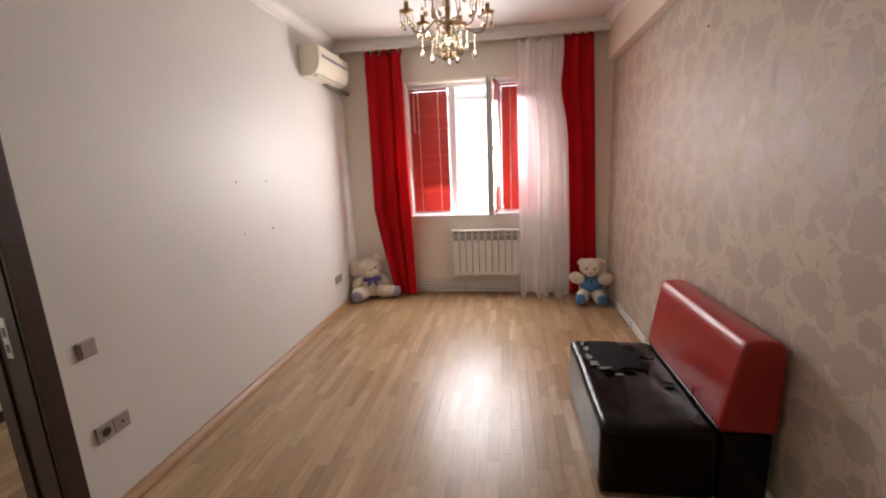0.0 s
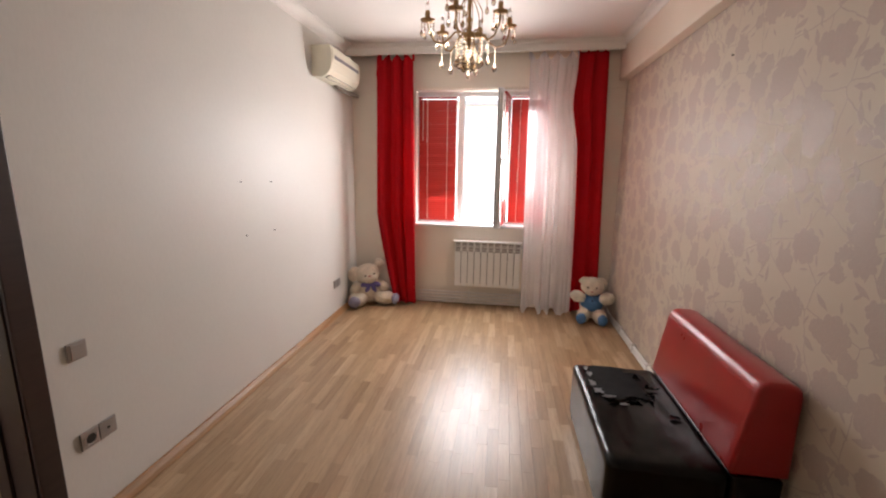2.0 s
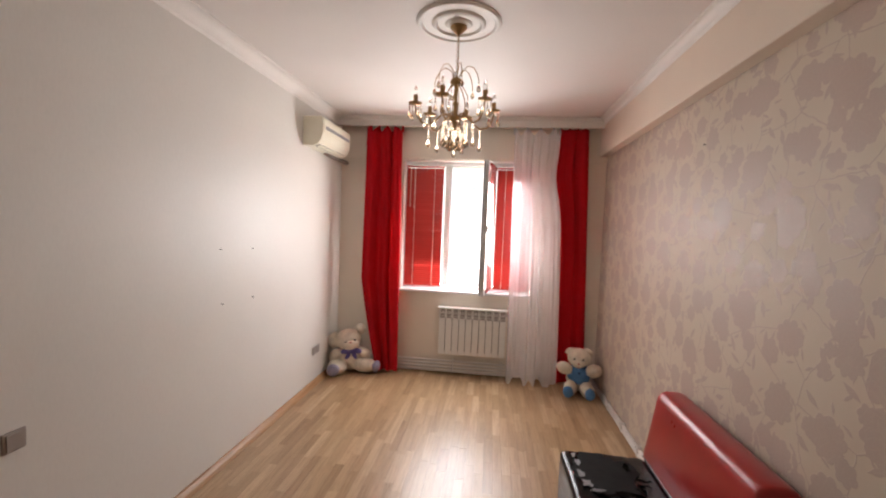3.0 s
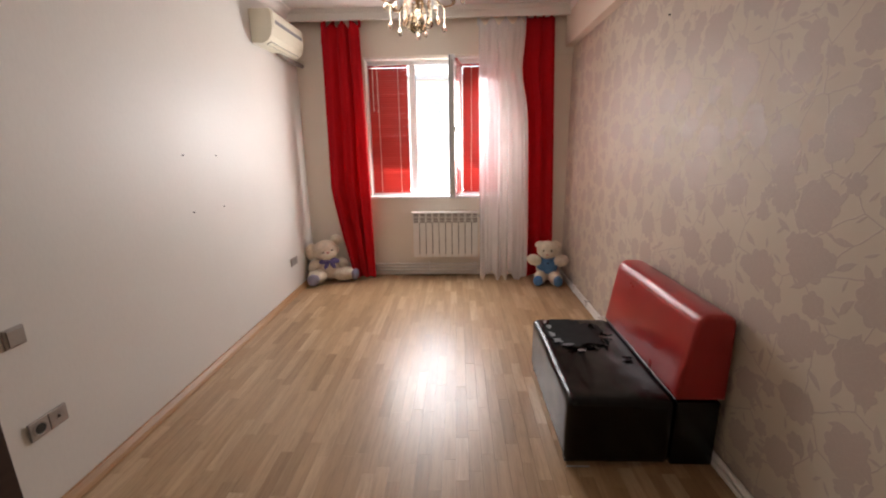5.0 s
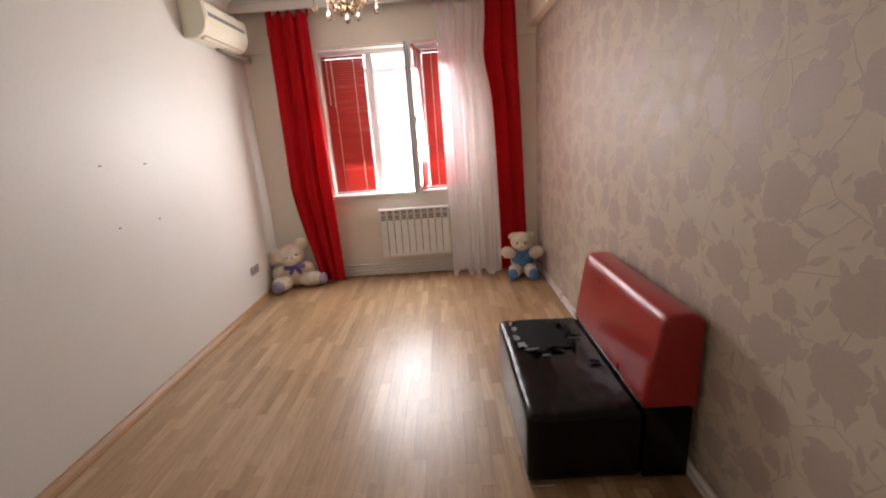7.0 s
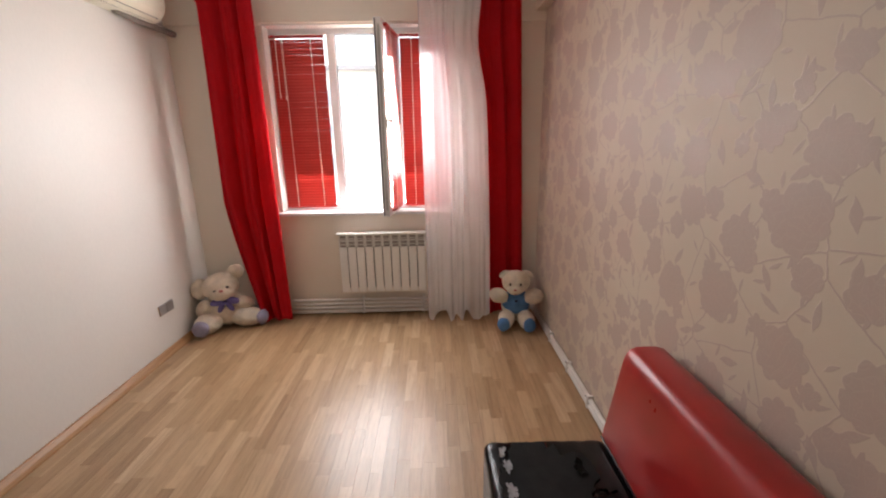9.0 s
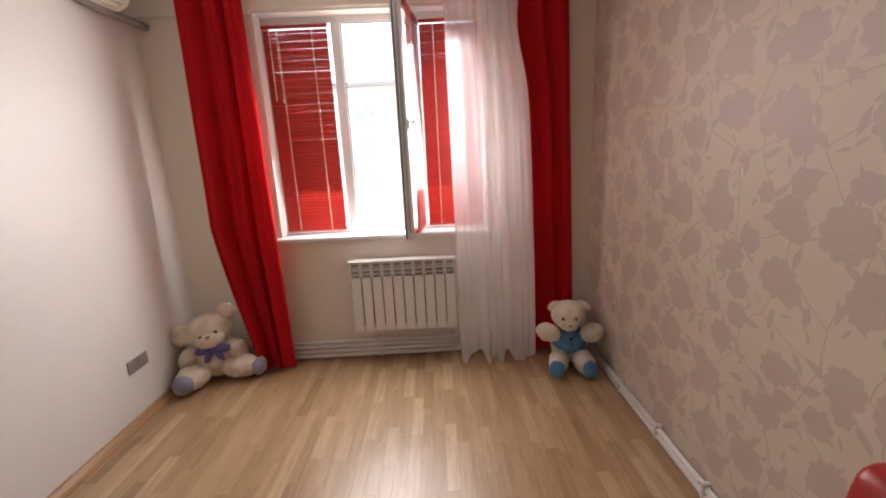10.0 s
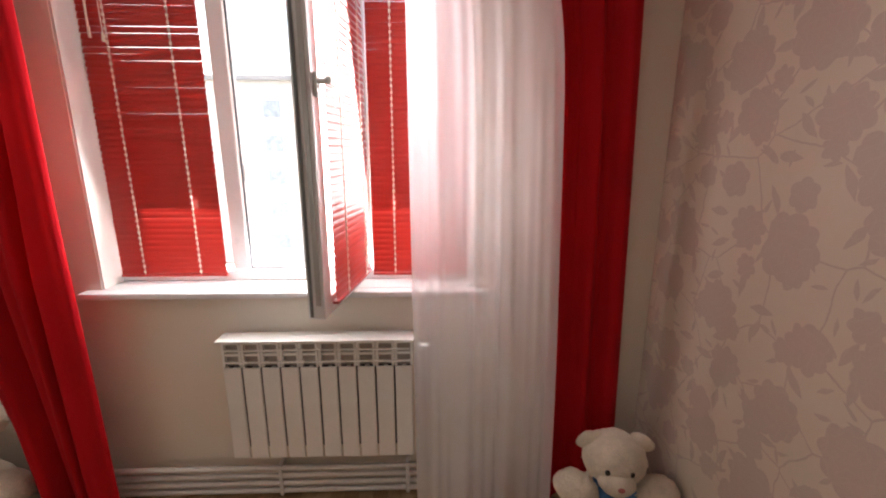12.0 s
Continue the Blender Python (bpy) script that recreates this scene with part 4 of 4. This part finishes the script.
def pendant(parent, p, beads, s, r=0.0065, gap=0.0155):
    """A string of beads that ends in a pear drop, hanging from p."""
    key = (beads, s, r, gap)
    if key not in PENDANTS:
        bm = bmesh.new()
        for q in range(beads):
            bead(bm, (0, 0, -q * gap - r), r)
        drop(bm, (0, 0, -beads * gap), s)
        me = bpy.data.meshes.new("crystal_pendant")
        bm.to_mesh(me)
        bm.free()
        me.materials.append(CRYSTAL)
        PENDANTS[key] = me
    o = new("crystal_pendant", PENDANTS[key])
    o.parent = parent
    o.location = p
    return o


column = [(0.004, 0.50), (0.010, 0.485), (0.034, 0.47), (0.040, 0.45), (0.016, 0.44), (0.010, 0.42), (0.010, 0.34), (0.018, 0.33), (0.010, 0.31), (0.012, 0.27), (0.030, 0.255), (0.036, 0.235), (0.022, 0.215), (0.010, 0.20), (0.016, 0.18), (0.004, 0.165)]
part("column", lathe(bmesh.new(), column, n=20), GOLD, ch, smooth=True)
part("canopy", lathe(bmesh.new(), [(0.052, 0.784), (0.050, 0.775), (0.030, 0.755), (0.012, 0.740), (0.004, 0.73)], n=24), GOLD, ch, "gold ceiling canopy", smooth=True)
bm = bmesh.new()
for i in range(13):
    ring = [(0.006 * math.cos(a), 0, 0.50 + 0.0095 + i * 0.0178 + 0.0115 * math.sin(a)) for a in [2 * math.pi * k / 10 for k in range(11)]]
    if i % 2:
        ring = [(y, x, z) for x, y, z in ring]
    tube(bm, ring, 0.0016, 5)
tube(bm, [(0.003, 0.002, 0.74), (0.006, 0.0, 0.60), (0.002, 0.003, 0.50)], 0.0022, 5)
part("chain", bm, GOLD, ch)
ARM = [(0.012, 0.232), (0.05, 0.262), (0.085, 0.255), (0.12, 0.215), (0.16, 0.188), (0.205, 0.20), (0.237, 0.245), (0.245, 0.298)]
for i in range(6):
    a = radians(60 * i + 18)
    ca, sa = math.cos(a), math.sin(a)
    arm = part("arm", tube(bmesh.new(), [(r * ca, r * sa, z) for r, z in ARM], 0.0052, 8), GOLD, ch, smooth=True)
    ex, ey = 0.245 * ca, 0.245 * sa
    part("drip_pan", lathe(bmesh.new(), [(0.006, 0.296), (0.030, 0.300), (0.043, 0.310), (0.041, 0.312), (0.012, 0.306)], (ex, ey, 0), 16), GOLD, arm, smooth=True)
    part("candle_sleeve", lathe(bmesh.new(), [(0.014, 0.306), (0.014, 0.355), (0.010, 0.358), (0.009, 0.352)], (ex, ey, 0), 14), GOLD, arm, smooth=True)
    part("bulb", lathe(bmesh.new(), [(0.007, 0.352), (0.010, 0.365), (0.0125, 0.378), (0.009, 0.398), (0.004, 0.410), (0.001, 0.415)], (ex, ey, 0), 12), BULB, arm, "clear candle bulb", smooth=True)
    for k in range(4):
        b = a + radians(90 * k + 20)
        pendant(arm, (ex + 0.038 * math.cos(b), ey + 0.038 * math.sin(b), 0.303), 3, 0.026)
    pendant(arm, (0.16 * ca, 0.16 * sa, 0.183), 5, 0.034)
    # upper drooping sprays
    b = a + radians(30)
    cb, sb = math.cos(b), math.sin(b)
    sp = part("spray", tube(bmesh.new(), [(r * cb, r * sb, z) for r, z in ((0.012, 0.475), (0.035, 0.525), (0.07, 0.548), (0.105, 0.535), (0.13, 0.495), (0.14, 0.452))], 0.0026, 6), GOLD, ch, smooth=True)
    pendant(sp, (0.14 * cb, 0.14 * sb, 0.452), 1, 0.030)
    # inner hoops from the crown down to the hub
    part("hoop", tube(bmesh.new(), [(r * cb, r * sb, z) for r, z in ((0.014, 0.44), (0.04, 0.43), (0.075, 0.37), (0.08, 0.31), (0.055, 0.262), (0.014, 0.245))], 0.003, 6), GOLD, ch, smooth=True)
for ring_r, z0, n, k, size in ((0.075, 0.21, 10, 5, 0.036), (0.035, 0.175, 6, 4, 0.040)):
    hoop = part("crystal_hoop", tube(bmesh.new(), [(ring_r * math.cos(t), ring_r * math.sin(t), z0 + 0.003) for t in [2 * math.pi * i / 24 for i in range(25)]], 0.003, 6), GOLD, ch)
    for i in range(n):
        a = 2 * math.pi * i / n + ring_r * 9
        pendant(hoop, (ring_r * math.cos(a), ring_r * math.sin(a), z0), k, size, 0.0075, 0.017)
pendant(ch, (0, 0, 0.165), 6, 0.030, 0.0085, 0.019)

# ---- outside ground ----
tagged(part("ground", boxes(((-300, 6.5, -9.2), (300, 600, -9.0))), mat("pale_paving", (0.42, 0.40, 0.37), 0.85, vary=0.15, big=0.2)), "pale sunlit paved yard far below", "ground", kind="structure")

fb = thing("apartment_building", (-14, 44, -9), "pale sunlit apartment block across the yard", "building")
part("wall", boxes(((-22, 0, 0), (22, 12, 17))), mat("pale_render", (0.62, 0.60, 0.57), 0.8, vary=0.08, big=0.4, fine=4), fb)
part("roof", boxes(((-22.4, -0.4, 17.0), (22.4, 12.4, 17.4))), mat("roof_sheet", (0.30, 0.30, 0.31), 0.7), fb)
FAR_GLASS = mat("far_window_glass", (0.36, 0.41, 0.45), 0.35, vary=0.2)
for i in range(11):
    for j in range(5):
        part("window", boxes(((-20.5 + i * 3.9, -0.05, 1.4 + j * 3.1), (-18.9 + i * 3.9, 0.05, 2.9 + j * 3.1))), FAR_GLASS, fb)

# ---- floor pieces (last) ----
floor = tagged(part("floor", boxes(((XH - 1.5, YB - 0.16, -0.12), (XR + 0.16, YO, -0.0095))), GAP), "light oak three-strip laminate floor", "floor", kind="structure")
STRIP, LEN0 = 0.066, 0.40


def strip_verts(x0, x1, y0, y1):
    g, b = 0.0001, 0.0003
    return [(x0 + g, y0 + g, -0.009), (x1 - g, y0 + g, -0.009), (x1 - g, y1 - g, -0.009), (x0 + g, y1 - g, -0.009),
            (x0 + g + b, y0 + g + b, 0.0), (x1 - g - b, y0 + g + b, 0.0), (x1 - g - b, y1 - g - b, 0.0), (x0 + g + b, y1 - g - b, 0.0)]


QUADS = [(4, 5, 6, 7), (0, 1, 5, 4), (1, 2, 6, 5), (2, 3, 7, 6), (3, 0, 4, 7)]
rnd = random.Random(5)
shared, rest_v, rest_f, made = {}, [], [], 0
x = XL
col = 0
while x < XR - 0.001:
    x1 = min(x + STRIP, XR)
    y = YB - rnd.uniform(0, 0.35)
    while y < YW:
        ln = rnd.choice((0.30, 0.36, 0.40, 0.44, 0.50))
        y0, y1 = max(y, YB), min(y + ln, YW)
        y += ln
        if y1 - y0 < 0.004:
            continue
        if y0 > 2.75 and made < 298:
            key = (round(x1 - x, 4), round(y1 - y0, 3))
            if key not in shared:
                me = bpy.data.meshes.new("plank")
                me.from_pydata(strip_verts(0, x1 - x, 0, y1 - y0), [], QUADS)
                me.materials.append(PLANK)
                shared[key] = me
            o = new("plank", shared[key])
            o.parent = floor
            o.matrix_basis = pose(x, y0, 0)
            made += 1
        else:
            k = len(rest_v)
            rest_v += strip_verts(x, x1, y0, y1)
            rest_f += [tuple(k + i for i in q) for q in QUADS]
    x, col = x + STRIP, col + 1
# the hall's boards, laid the same way
x = -3.4
while x < XL - 0.001:
    x1 = min(x + STRIP, XL)
    y = DY0 - 1.1
    while y < 2.8:
        ln = rnd.choice((0.30, 0.36, 0.40, 0.44, 0.50))
        y0, y1 = y, min(y + ln, 2.8)
        if x1 > XH and (y0 < DY0 or y1 > DY1):
            y0, y1 = max(y0, DY0), min(y1, DY1)
        if y1 - y0 > 0.004:
            k = len(rest_v)
            rest_v += strip_verts(x, x1, y0, y1)
            rest_f += [tuple(k + i for i in q) for q in QUADS]
        y += ln
    x += STRIP
me = bpy.data.meshes.new("plank_rest")
me.from_pydata(rest_v, [], rest_f)
me.materials.append(PLANK_REST)
o = new("planks", me)
o.parent = floor
tagged(o, kind="stuff")
